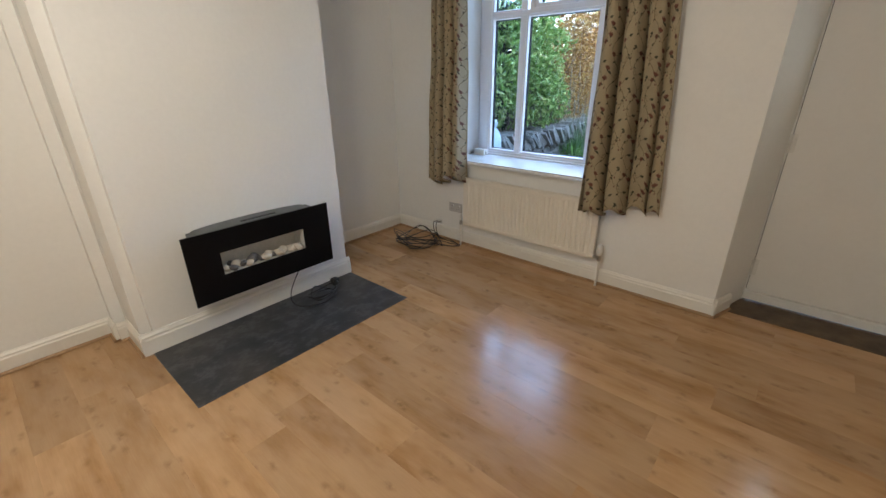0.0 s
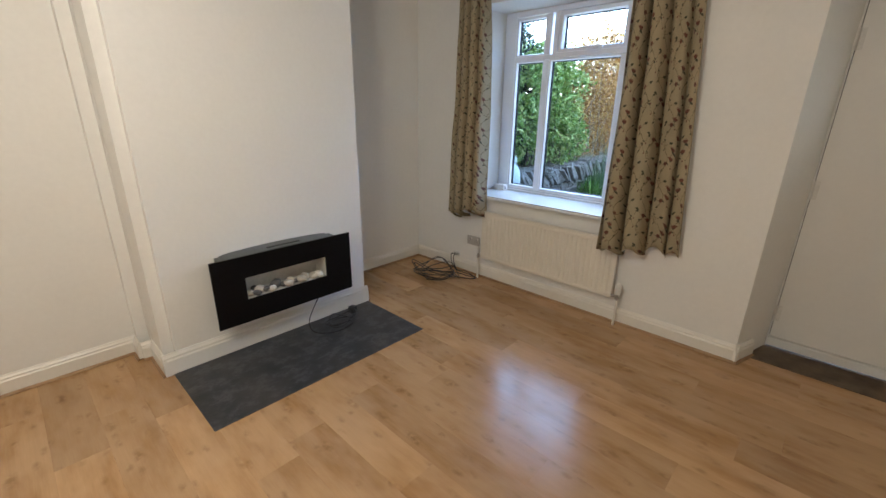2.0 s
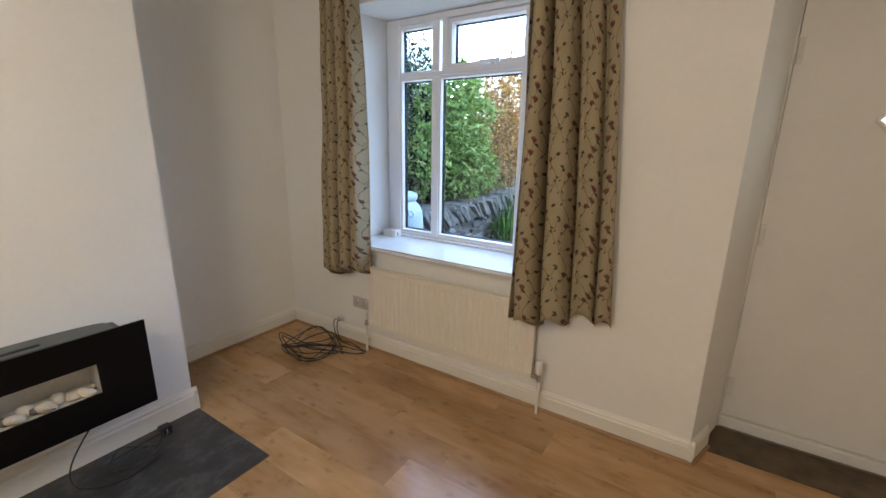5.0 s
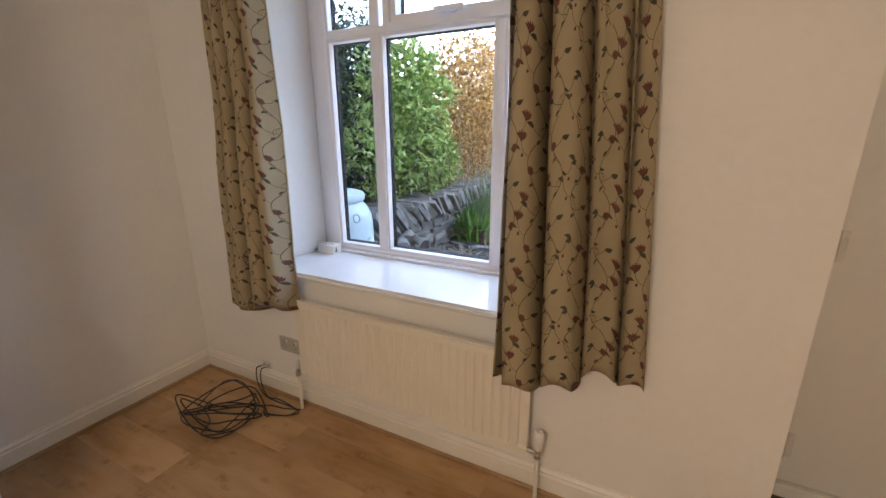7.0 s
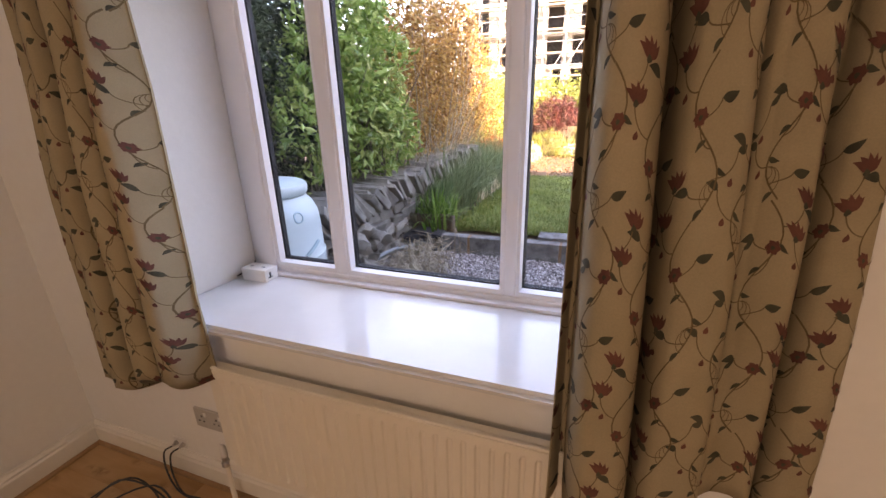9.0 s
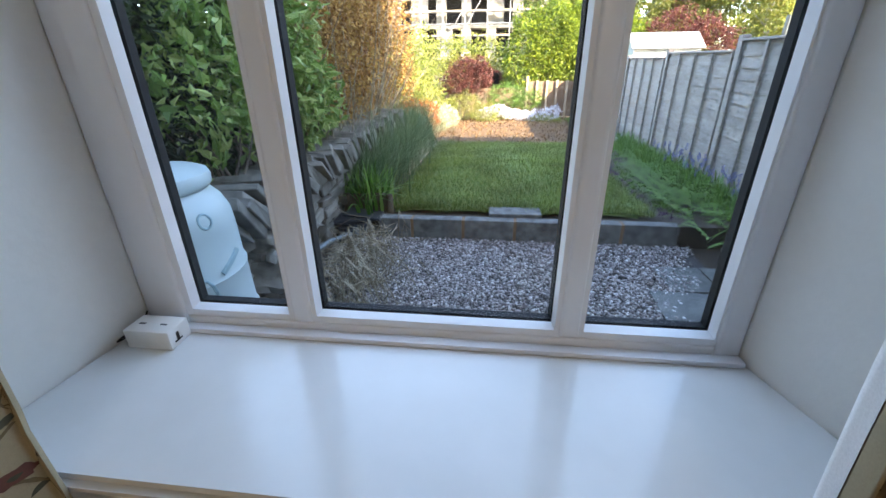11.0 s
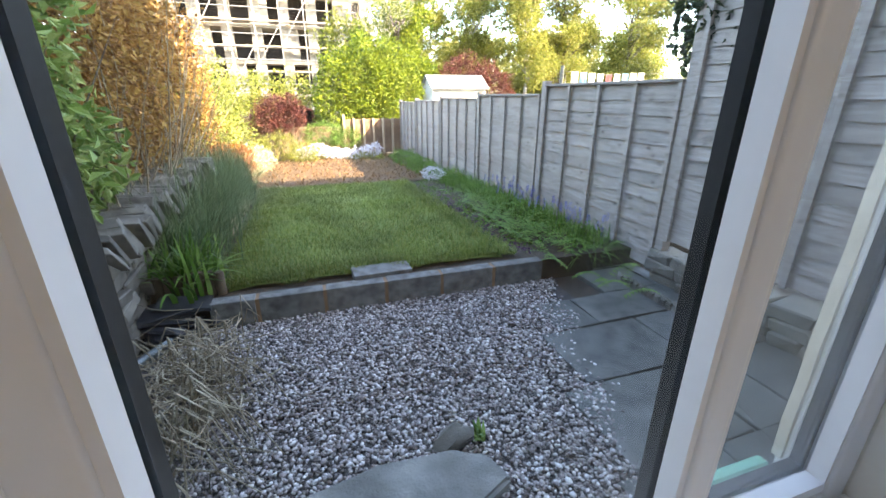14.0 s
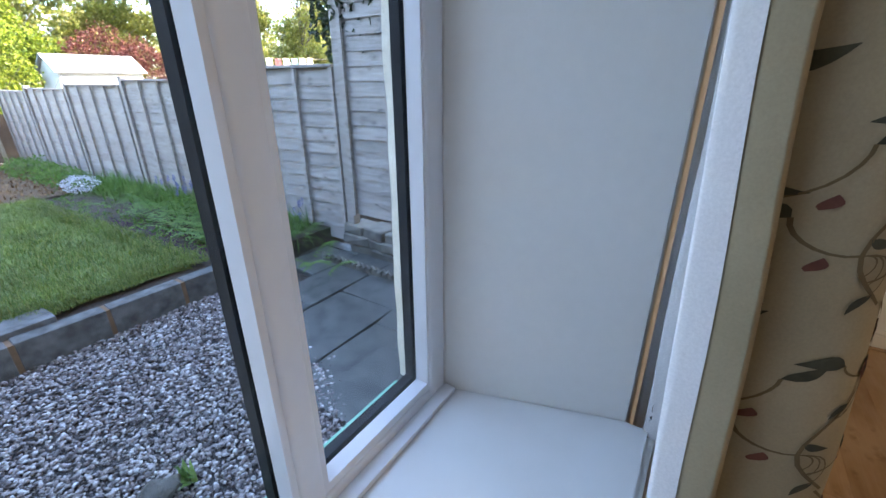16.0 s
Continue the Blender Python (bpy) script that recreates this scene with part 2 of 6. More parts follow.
# emission stands in for the daylight coming through the door's diamond pane
M_DIAMOND = glow("daylight_glow_glass", (0.86, 0.92, 0.88), 0.9)
M_GREEN = plain("mint_green_masonry_paint", (0.17, 0.46, 0.31), (0.26, 0.55, 0.40), 0.6, 10, 60, 0.3, 0.003)
M_STONEWALL = plain("house_stone", (0.30, 0.26, 0.20), (0.42, 0.37, 0.30), 0.85, 3, 40, 0.5, 0.01)
M_RENDER = plain("cream_render_edge", (0.60, 0.55, 0.45), (0.70, 0.66, 0.56), 0.85, 9, 60, 0.5, 0.006)
M_ROOF = plain("roof_slate", (0.07, 0.07, 0.08), (0.12, 0.12, 0.13), 0.7, 3, 40, 0.3)
M_BIN = plain("pale_blue_green_plastic", (0.40, 0.465, 0.465), (0.46, 0.525, 0.525), 0.42, 2.5, 90, 0.08, 0.002, grain=0.05)
# darker bin tone that paints the shade in moulded lines
M_BINLINE = plain("painted_groove_shade", (0.25, 0.36, 0.38), (0.29, 0.40, 0.42), 0.5, 6, 60, 0.05)
M_BLOCK = plain("grey_concrete_block", (0.11, 0.105, 0.095), (0.27, 0.26, 0.245), 0.9, 14, 130, 0.8, 0.006, rnd=0.25)
M_MORTAR = plain("brown_mortar", (0.20, 0.115, 0.06), (0.30, 0.18, 0.10), 0.9, 12, 120, 0.5, 0.004)
M_FLAG = plain("damp_flagstone", (0.06, 0.063, 0.056), (0.17, 0.165, 0.15), 0.45, 9, 70, 0.45, 0.006, rnd=0.3)
M_SOIL = plain("dark_soil", (0.045, 0.032, 0.022), (0.09, 0.065, 0.045), 0.95, 7, 90, 0.9, 0.02)
M_LITTER = plain("reddish_leaf_litter", (0.085, 0.05, 0.024), (0.17, 0.10, 0.048), 0.95, 5, 80, 0.8, 0.02)
M_TURF = plain("turf_base", (0.10, 0.15, 0.025), (0.19, 0.24, 0.05), 0.95, 3, 90, 0.6, 0.01)
M_FENCE = fence_wood()
M_DRYSTONE = plain("dry_stone", (0.12, 0.105, 0.085), (0.29, 0.26, 0.215), 0.85, 9, 70, 0.7, 0.01, rnd=0.4)
M_SLABSTONE = plain("pale_rough_slab", (0.12, 0.115, 0.102), (0.28, 0.27, 0.245), 0.85, 7, 60, 0.7, 0.01)
M_COPING = plain("weathered_coping_slab", (0.10, 0.092, 0.075), (0.30, 0.275, 0.235), 0.85, 10, 70, 0.6, 0.008, rnd=0.35)
M_SLATEPILE = plain("black_slate", (0.02, 0.02, 0.024), (0.05, 0.05, 0.055), 0.45, 8, 60, 0.3, rnd=0.3)
M_LOG = plain("log_roll_edging", (0.10, 0.07, 0.05), (0.19, 0.14, 0.10), 0.85, 9, 80, 0.6, 0.004, rnd=0.3)
M_PLANK = plain("pale_timber_edging", (0.40, 0.29, 0.18), (0.52, 0.40, 0.27), 0.8, 6, 70, 0.4, 0.004)
M_BROWNFENCE = plain("brown_fence_board", (0.22, 0.135, 0.08), (0.33, 0.215, 0.135), 0.85, 5, 60, 0.4, 0.004, rnd=0.25)
M_TWIG = plain("dry_twig", (0.15, 0.11, 0.065), (0.50, 0.42, 0.30), 0.9, 14, 120, 0.3)
M_BARK = plain("bark", (0.10, 0.075, 0.055), (0.20, 0.16, 0.12), 0.95, 9, 60, 0.7, 0.01)
M_BIRCH = plain("pale_bark", (0.35, 0.32, 0.27), (0.55, 0.52, 0.46), 0.9, 6, 50, 0.4, 0.008)
M_GRAVEL = island_stone("mixed_gravel", [(0.0, (0.085, 0.068, 0.064)), (0.4, (0.275, 0.225, 0.212)), (0.72, (0.46, 0.40, 0.38)), (1.0, (0.82, 0.77, 0.74))], 0.42)
M_GRAVELBED = plain("gravel_bed", (0.05, 0.042, 0.04), (0.09, 0.08, 0.075), 0.95, 12, 120, 0.8, 0.01)
M_CONCRETE = plain("pale_concrete", (0.27, 0.245, 0.21), (0.37, 0.34, 0.30), 0.9, 0.4, 4, 0.2)
# near-black colour that paints the shade inside the open storeys
M_DARKROOM = plain("painted_interior_shade", (0.04, 0.035, 0.035), (0.07, 0.06, 0.055), 0.9, 0.5, 4, 0.0)
M_SCAFF = plain("scaffold_tube", (0.30, 0.29, 0.28), (0.42, 0.40, 0.38), 0.5, 2, 20, 0.0, metal=0.3)
M_BOARD = plain("scaffold_board", (0.42, 0.32, 0.20), (0.52, 0.42, 0.28), 0.8, 1, 12, 0.2)
M_SHED = plain("painted_shed_board", (0.50, 0.50, 0.44), (0.62, 0.62, 0.56), 0.7, 2, 20, 0.2)
M_SHEDROOF = plain("grey_felt_roof", (0.22, 0.23, 0.24), (0.30, 0.31, 0.32), 0.8, 2, 20, 0.3)
M_CARRED = plain("dark_red_car_paint", (0.07, 0.012, 0.01), (0.09, 0.016, 0.012), 0.3, 3, 30, 0.0, coat=0.5)
M_TYRE = plain("tyre_rubber", (0.02, 0.02, 0.02), (0.03, 0.03, 0.03), 0.8, 6, 40, 0.1)
M_LINEN_A = plain("white_washing", (0.70, 0.70, 0.72), (0.78, 0.78, 0.80), 0.9, 4, 60, 0.1)
M_LINEN_B = plain("blue_washing", (0.14, 0.28, 0.48), (0.20, 0.36, 0.56), 0.9, 4, 60, 0.1)
M_LINEN_C = plain("dark_red_washing", (0.20, 0.05, 0.06), (0.26, 0.08, 0.08), 0.9, 4, 60, 0.1)
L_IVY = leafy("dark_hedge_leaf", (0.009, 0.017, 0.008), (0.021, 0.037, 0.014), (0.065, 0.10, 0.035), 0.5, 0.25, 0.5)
L_LAUREL = leafy("bright_shrub_leaf", (0.11, 0.19, 0.04), (0.23, 0.35, 0.075), (0.46, 0.52, 0.18), 0.38, 0.35, 0.3)
L_BEECH = leafy("russet_hedge_leaf", (0.18, 0.085, 0.03), (0.40, 0.21, 0.06), (0.60, 0.40, 0.13), 0.6, 0.4, 0.3)
L_YELLOW = leafy("yellow_green_leaf", (0.10, 0.13, 0.02), (0.27, 0.30, 0.055), (0.48, 0.44, 0.12), 0.5, 0.4, 0.3)
L_CONIFER = leafy("lime_hedge_leaf", (0.03, 0.06, 0.006), (0.16, 0.22, 0.016), (0.36, 0.41, 0.035), 0.5, 0.35, 0.4)
L_TREE = leafy("spring_tree_leaf", (0.13, 0.16, 0.03), (0.28, 0.30, 0.055), (0.52, 0.46, 0.14), 0.5, 0.55, 0.3)
L_RED = leafy("dark_red_leaf", (0.05, 0.012, 0.012), (0.12, 0.03, 0.025), (0.24, 0.09, 0.06), 0.5, 0.35, 0.3)
L_ORANGE = leafy("orange_red_leaf", (0.30, 0.07, 0.02), (0.48, 0.14, 0.04), (0.58, 0.25, 0.07), 0.5, 0.35, 0.2)
L_GRASS = leafy("lawn_blade", (0.085, 0.14, 0.02), (0.165, 0.235, 0.035), (0.31, 0.33, 0.085), 0.5, 0.35, 0.8)
L_STRAP = leafy("strap_leaf", (0.05, 0.11, 0.02), (0.12, 0.23, 0.04), (0.27, 0.40, 0.10), 0.35, 0.35)
L_TUFT = leafy("blue_green_blade", (0.07, 0.12, 0.05), (0.13, 0.19, 0.085), (0.24, 0.29, 0.15), 0.5, 0.35)
L_FERN = leafy("fern_leaf", (0.07, 0.14, 0.025), (0.13, 0.24, 0.04), (0.22, 0.34, 0.08), 0.45, 0.35)
L_WHITE = leafy("white_flower", (0.60, 0.58, 0.62), (0.75, 0.73, 0.76), (0.80, 0.78, 0.80), 0.7, 0.3)
L_BLUE = leafy("bluebell_flower", (0.14, 0.14, 0.34), (0.22, 0.22, 0.44), (0.32, 0.30, 0.52), 0.7, 0.3)
L_PURPLE = leafy("dark_purple_flower", (0.05, 0.015, 0.06), (0.09, 0.03, 0.10), (0.14, 0.05, 0.15), 0.7, 0.3)

# ---------- mesh helpers ----------


def part(name, bm, material, parent=None, label="", smooth=False):
    """One mesh object from a bmesh, under a thing or a part."""
    me = bpy.data.meshes.new(name)
    bm.to_mesh(me)
    bm.free()
    me.materials.append(material)
    if smooth:
        me.polygons.foreach_set("use_smooth", [True] * len(me.polygons))
        me.set_sharp_from_angle(angle=radians(40))
    ob = new(name, me)
    ob.parent = parent
    if label:
        ob["label"] = label
    return ob


def raw(name, verts, faces, material, parent=None, smooth=False):
    me = bpy.data.meshes.new(name)
    me.from_pydata(verts, [], faces)
    me.materials.append(material)
    if smooth:
        me.polygons.foreach_set("use_smooth", [True] * len(me.polygons))
    ob = new(name, me)
    ob.parent = parent
    return ob


def thing(name, label, category, loc=(0, 0, 0), group="", kind=""):
    ob = new(name)
    ob.location = loc
    ob.empty_display_size = 0.1
    return tagged(ob, label, category, group, kind)


def box(bm, x0, x1, y0, y1, z0, z1, bevel=0.0, seg=1):
    vs = [bm.verts.new((x, y, z)) for z in (z0, z1) for x, y in ((x0, y0), (x1, y0), (x1, y1), (x0, y1))]
    fs = [bm.faces.new([vs[i] for i in f]) for f in ((3, 2, 1, 0), (4, 5, 6, 7), (0, 1, 5, 4), (1, 2, 6, 5), (2, 3, 7, 6), (3, 0, 4, 7))]
    if bevel:
        es = list({e for f in fs for e in f.edges})
        bmesh.ops.bevel(bm, geom=es, offset=bevel, segments=seg, affect="EDGES", profile=0.7)
    return bm


def cuboid(*a, **k):
    return box(bmesh.new(), *a, **k)


def prism(bm, poly, z0, z1):
    """Upright prism over a plan polygon given counter-clockwise."""
    lo = [bm.verts.new((x, y, z0)) for x, y in poly]
    hi = [bm.verts.new((x, y, z1)) for x, y in poly]
    bm.faces.new(lo[::-1])
    bm.faces.new(hi)
    n = len(poly)
    for i in range(n):
        bm.faces.new((lo[i], lo[(i + 1) % n], hi[(i + 1) % n], hi[i]))
    return bm


def sweep(bm, path, radius, seg=8, closed=False, taper=None):
    """Tube along points."""
    pts = [Vector(p) for p in path]
    n = len(pts)
    rings = []
    side = None
    for i, p in enumerate(pts):
        d = (pts[(i + 1) % n] if closed or i < n - 1 else pts[i]) - (pts[i - 1] if closed or i else pts[i])
        d.normalize()
        if side is None:
            side = d.orthogonal().normalized()
        side = (side - d * side.dot(d)).normalized()
        up = d.cross(side)
        r = radius * (taper[i] if taper else 1)
        rings.append([bm.verts.new(p + (side * math.cos(a) + up * math.sin(a)) * r) for a in [2 * math.pi * k / seg for k in range(seg)]])
    for i in range(n if closed else n - 1):
        a, b = rings[i], rings[(i + 1) % n]
        for k in range(seg):
            bm.faces.new((a[k], a[(k + 1) % seg], b[(k + 1) % seg], b[k]))
    if not closed:
        bm.faces.new(rings[0][::-1])
        bm.faces.new(rings[-1])
    return bm


def lathe(bm, profile, centre=(0, 0, 0), seg=32):
    """Solid of revolution about z from (radius, z) pairs."""
    c = Vector(centre)
    rings = [[bm.verts.new(c + Vector((r * math.cos(2 * math.pi * k / seg), r * math.sin(2 * math.pi * k / seg), z))) for k in range(seg)] for r, z in profile]
    for a, b in zip(rings, rings[1:]):
        for k in range(seg):
            bm.faces.new((a[k], a[(k + 1) % seg], b[(k + 1) % seg], b[k]))
    bm.faces.new(rings[0][::-1])
    bm.faces.new(rings[-1])
    return bm


def rock(bm, c, size, rough=0.18, sub=1, rot=None):
    """A rounded, uneven stone."""
    made = bmesh.ops.create_icosphere(bm, subdivisions=sub, radius=1.0)["verts"]
    off = Vector((random.uniform(-9, 9) for _ in range(3)))
    turn = (rot or Euler([random.uniform(0, 0.5), random.uniform(0, 0.5), random.uniform(0, 6.3)])).to_matrix()
    for v in made:
        k = 1 + rough * 2 * noise.noise(v.co * 1.3 + off)
        v.co = turn @ Vector((v.co.x * size[0] * k, v.co.y * size[1] * k, v.co.z * size[2] * k)) + Vector(c)
    return bm


def rough_box(bm, c, size, rot=(0, 0, 0), amount=0.08, bevel=0.15):
    """A split stone block: a cut box with moved corners."""
    sx, sy, sz = [s / 2 for s in size]
    turn = Euler([radians(a) for a in rot]).to_matrix()
    vs = []
    for z in (-sz, sz):
        for x, y in ((-sx, -sy), (sx, -sy), (sx, sy), (-sx, sy)):
            p = Vector((x * (1 + random.uniform(-amount, amount)), y * (1 + random.uniform(-amount, amount)), z * (1 + random.uniform(-amount, amount))))
            vs.append(bm.verts.new(turn @ p + Vector(c)))
    fs = [bm.faces.new([vs[i] for i in f]) for f in ((3, 2, 1, 0), (4, 5, 6, 7), (0, 1, 5, 4), (1, 2, 6, 5), (2, 3, 7, 6), (3, 0, 4, 7))]
    es = list({e for f in fs for e in f.edges})
    bmesh.ops.bevel(bm, geom=es, offset=min(size) * bevel, segments=1, affect="EDGES")
    return bm


RNG = np.random.default_rng(7)


def blades(name, roots, height, width, lean, material, parent=None, droop=0.5, seg=3):
    """Grass or strap leaves from root points, in one mesh. height, width: (least, most)."""
    n = len(roots)
    ang = RNG.uniform(0, 2 * math.pi, n)
    h = RNG.uniform(*height, n)
    w = RNG.uniform(*width, n)
    ln = RNG.uniform(0.1, lean, n)
    d = np.stack([np.cos(ang), np.sin(ang), np.zeros(n)], 1)
    s = np.stack([-np.sin(ang), np.cos(ang), np.zeros(n)], 1)
    rows = []
    for k in range(seg + 1):
        f = k / seg
        p = roots + d * (ln * h * f ** 1.6)[:, None]
        p[:, 2] += h * (f - droop * ln * f * f * 0.9)
        half = (w * (1 - f) ** 0.7 * 0.5 if k else w * 0.35)[:, None]
        rows += [p - s * half, p + s * half]
    per = 2 * (seg + 1)
    verts = np.stack(rows, 1).reshape(-1, 3)
    base = np.arange(n)[:, None] * per
    quads = np.concatenate([base + np.array([2 * k, 2 * k + 1, 2 * k + 3, 2 * k + 2]) for k in range(seg)])
    return raw(name, verts.tolist(), quads.tolist(), material, parent, True)


def leaf_points(clumps, per_m2, rag=0.25):
    """Points and outward ways, mostly in the outer shell of uneven ellipsoid clumps."""
    P, N = [], []
    for cx, cy, cz, rx, ry, rz in clumps:
        area = 4 * math.pi * ((rx * ry) ** 1.6 / 3 + (rx * rz) ** 1.6 / 3 + (ry * rz) ** 1.6 / 3) ** (1 / 1.6)
        n = max(40, int(area * per_m2))
        v = RNG.normal(size=(n, 3))
        v /= np.linalg.norm(v, axis=1)[:, None]
        k = 1 - np.abs(RNG.normal(0, 0.16, n))
        ph = RNG.uniform(0, 6.3, 6)
        lump = 1 + rag * 0.5 * (np.sin(v[:, 0] * 5 + ph[0]) * np.sin(v[:, 2] * 6 + ph[1]) + np.sin(v[:, 1] * 7 + ph[2]) * np.sin(v[:, 2] * 4 + ph[3])) + RNG.normal(0, rag * 0.18, n)
        P.append(np.array([cx, cy, cz]) + v * np.array([rx, ry, rz]) * (k * lump)[:, None])
        N.append(v)
    return np.concatenate(P), np.concatenate(N)


def leaves(name, clumps, per_m2, size, material, parent=None, rag=0.25, narrow=0.5, floor=None):
    """A crown of small folded leaves, in one mesh."""
    P, N = leaf_points(clumps, per_m2, rag)
    if floor is not None:
        keep = P[:, 2] > floor
        P, N = P[keep], N[keep]
    n = len(P)
    d = N * 0.6 + RNG.normal(0, 0.6, (n, 3))
    d[:, 2] -= 0.15
    d /= np.linalg.norm(d, axis=1)[:, None]
    s = np.cross(d, RNG.normal(size=(n, 3)))
    s /= np.linalg.norm(s, axis=1)[:, None]
    u = np.cross(s, d)
    L = RNG.uniform(size * 0.6, size * 1.3, n)[:, None]
    W = L * narrow * 0.5
    V = np.stack([P - d * L * 0.5, P + s * W + u * W * 0.35, P + d * L * 0.5 - u * L * 0.12, P - s * W + u * W * 0.35], 1).reshape(-1, 3)
    b = np.arange(n)[:, None] * 4
    F = np.concatenate([b + np.array([0, 1, 2]), b + np.array([0, 2, 3])])
    return raw(name, V.tolist(), F.tolist(), material, parent)


def stems(bm, base, crown, count, r0, spread, top):
    """Woody limbs from a base towards points of a crown."""
    for _ in range(count):
        a = Vector(base) + Vector((random.uniform(-spread, spread), random.uniform(-spread, spread), 0))
        b = Vector(crown) + Vector((random.uniform(-top, top), random.uniform(-top, top), random.uniform(-top, top) * 0.7))
        mid = a.lerp(b, 0.5) + Vector((random.uniform(-0.15, 0.15) * top, random.uniform(-0.15, 0.15) * top, 0))
        sweep(bm, [a, a.lerp(mid, 0.6), mid, mid.lerp(b, 0.5), b], r0, 6, taper=[1, 0.8, 0.6, 0.4, 0.15])
    return bm

# ---------- the room's structure ----------
CEIL = 2.56
XL, XR, YB, YW = -3.10, 1.45, -2.3, 2.88          # inner faces: alcove wall, far side, back, window wall
WX0, WX1, WZ0, WZ1 = -2.37, -0.925, 0.785, 2.29  # window opening at the frame
DX0, DX1, DZ = -0.085, 0.765, 2.13                # door opening at the leaf

bm = bmesh.new()
prism(bm, [(-3.4, YW), (-2.41, YW), (WX0, 3.25), (WX0, 3.33), (-2.305, 3.33), (-2.305, 3.347), (-3.4, 3.347)], 0, CEIL)
prism(bm, [(-0.81, YW), (-0.20, YW), (DX0, 3.26), (DX0, 3.347), (-0.955, 3.347), (-0.955, 3.33), (WX1, 3.33), (WX1, 3.25)], 0, CEIL)
prism(bm, [(0.87, YW), (1.75, YW), (1.75, 3.347), (DX1, 3.347), (DX1, 3.26)], 0, CEIL)
box(bm, -2.41, -0.81, YW, 3.347, 0, 0.748)
prism(bm, [(-2.41, YW), (-0.81, YW), (WX1, 3.25), (WX1, 3.347), (WX0, 3.347), (WX0, 3.25)], WZ1, CEIL)
prism(bm, [(-0.20, YW), (0.87, YW), (DX1, 3.26), (DX1, 3.347), (DX0, 3.347), (DX0, 3.26)], DZ + 0.01, CEIL)
tagged(part("wall_window", bm, M_WALL), "thick white painted wall with deep splayed reveals", "wall", kind="structure")

bm = cuboid(-3.4, XL, 0.36, YW, 0, CEIL)
tagged(part("wall_alcove", bm, M_WALL), "white painted alcove wall beside the chimney breast", "wall", kind="structure")
bm = cuboid(-3.4, -2.98, YB - 0.2, 0.30, 0, CEIL)
tagged(part("wall_left", bm, M_WALL), "plain white painted side wall", "wall", kind="structure")
bm = cuboid(-3.4, -2.845, 0.30, 0.36, 0, CEIL)
soft = [e for e in bm.edges if all(v.co.x > -2.9 and v.co.y < 0.31 for v in e.verts)]
bmesh.ops.bevel(bm, geom=soft, offset=0.058, segments=6, affect="EDGES")
tagged(part("wall_pier", bm, M_WALL, None, "", True), "narrow white painted pier beside the chimney breast", "wall", kind="structure")
bm = cuboid(XL - 0.001, -2.555, 0.362, 1.765, 0, CEIL)
soft = [e for e in bm.edges if all(v.co.x > -2.6 and v.co.y < 0.4 for v in e.verts)]
bmesh.ops.bevel(bm, geom=soft, offset=0.055, segments=6, affect="EDGES")
firm = [e for e in bm.edges if all(v.co.x > -2.6 and v.co.y > 1.7 for v in e.verts)]
bmesh.ops.bevel(bm, geom=firm, offset=0.008, segments=2, affect="EDGES")
tagged(part("chimney_breast", bm, M_WALL, None, "", True), "white painted chimney breast", "wall", kind="structure")
bm = cuboid(XR, XR + 0.25, YB, YW, 0, CEIL)
tagged(part("wall_right", bm, M_WALL), "plain white painted wall", "wall", kind="structure")
bm = cuboid(-3.4, XR + 0.25, YB - 0.2, YB, 0, CEIL)
tagged(part("wall_back", bm, M_WALL), "plain white painted wall", "wall", kind="structure")
bm = cuboid(-3.4, XR + 0.3, YB - 0.2, 3.347, CEIL, CEIL + 0.2)
tagged(part("ceiling", bm, M_CEIL), "plain white ceiling", "ceiling", kind="structure")


def skirting(bm, a, b, h=0.105, t=0.02, z=0.012):
    """Moulded board along a to b, standing to the left of that line."""
    a, b = Vector((*a, 0)), Vector((*b, 0))
    d = (b - a).normalized()
    nrm = Vector((-d.y, d.x, 0))
    prof = [(0, z), (t, z), (t, z + h * 0.68), (t * 0.75, z + h * 0.76), (t * 0.8, z + h * 0.84), (t * 0.35, z + h * 0.95), (t * 0.3, z + h), (0, z + h)]
    ring = [[bm.verts.new(p + nrm * u + Vector((0, 0, v))) for u, v in prof] for p in (a, b)]
    for k in range(len(prof)):
        bm.faces.new((ring[0][k], ring[0][(k + 1) % len(prof)], ring[1][(k + 1) % len(prof)], ring[1][k]))
    bm.faces.new(ring[0][::-1])
    bm.faces.new(ring[1])


def beading(bm, a, b, t=0.02, r=0.014):
    a, b = Vector((*a, 0.0015)), Vector((*b, 0.0015))
    d = (b - a).normalized()
    nrm = Vector((-d.y, d.x, 0))
    prof = [(t, 0), (t + r, 0), (t + r * 0.92, r * 0.4), (t + r * 0.7, r * 0.72), (t + r * 0.35, r * 0.95), (t, r)]
    ring = [[bm.verts.new(p + nrm * u + Vector((0, 0, v))) for u, v in prof] for p in (a, b)]
    for k in range(len(prof)):
        bm.faces.new((ring[0][k], ring[0][(k + 1) % len(prof)], ring[1][(k + 1) % len(prof)], ring[1][k]))
    bm.faces.new(ring[0][::-1])
    bm.faces.new(ring[1])


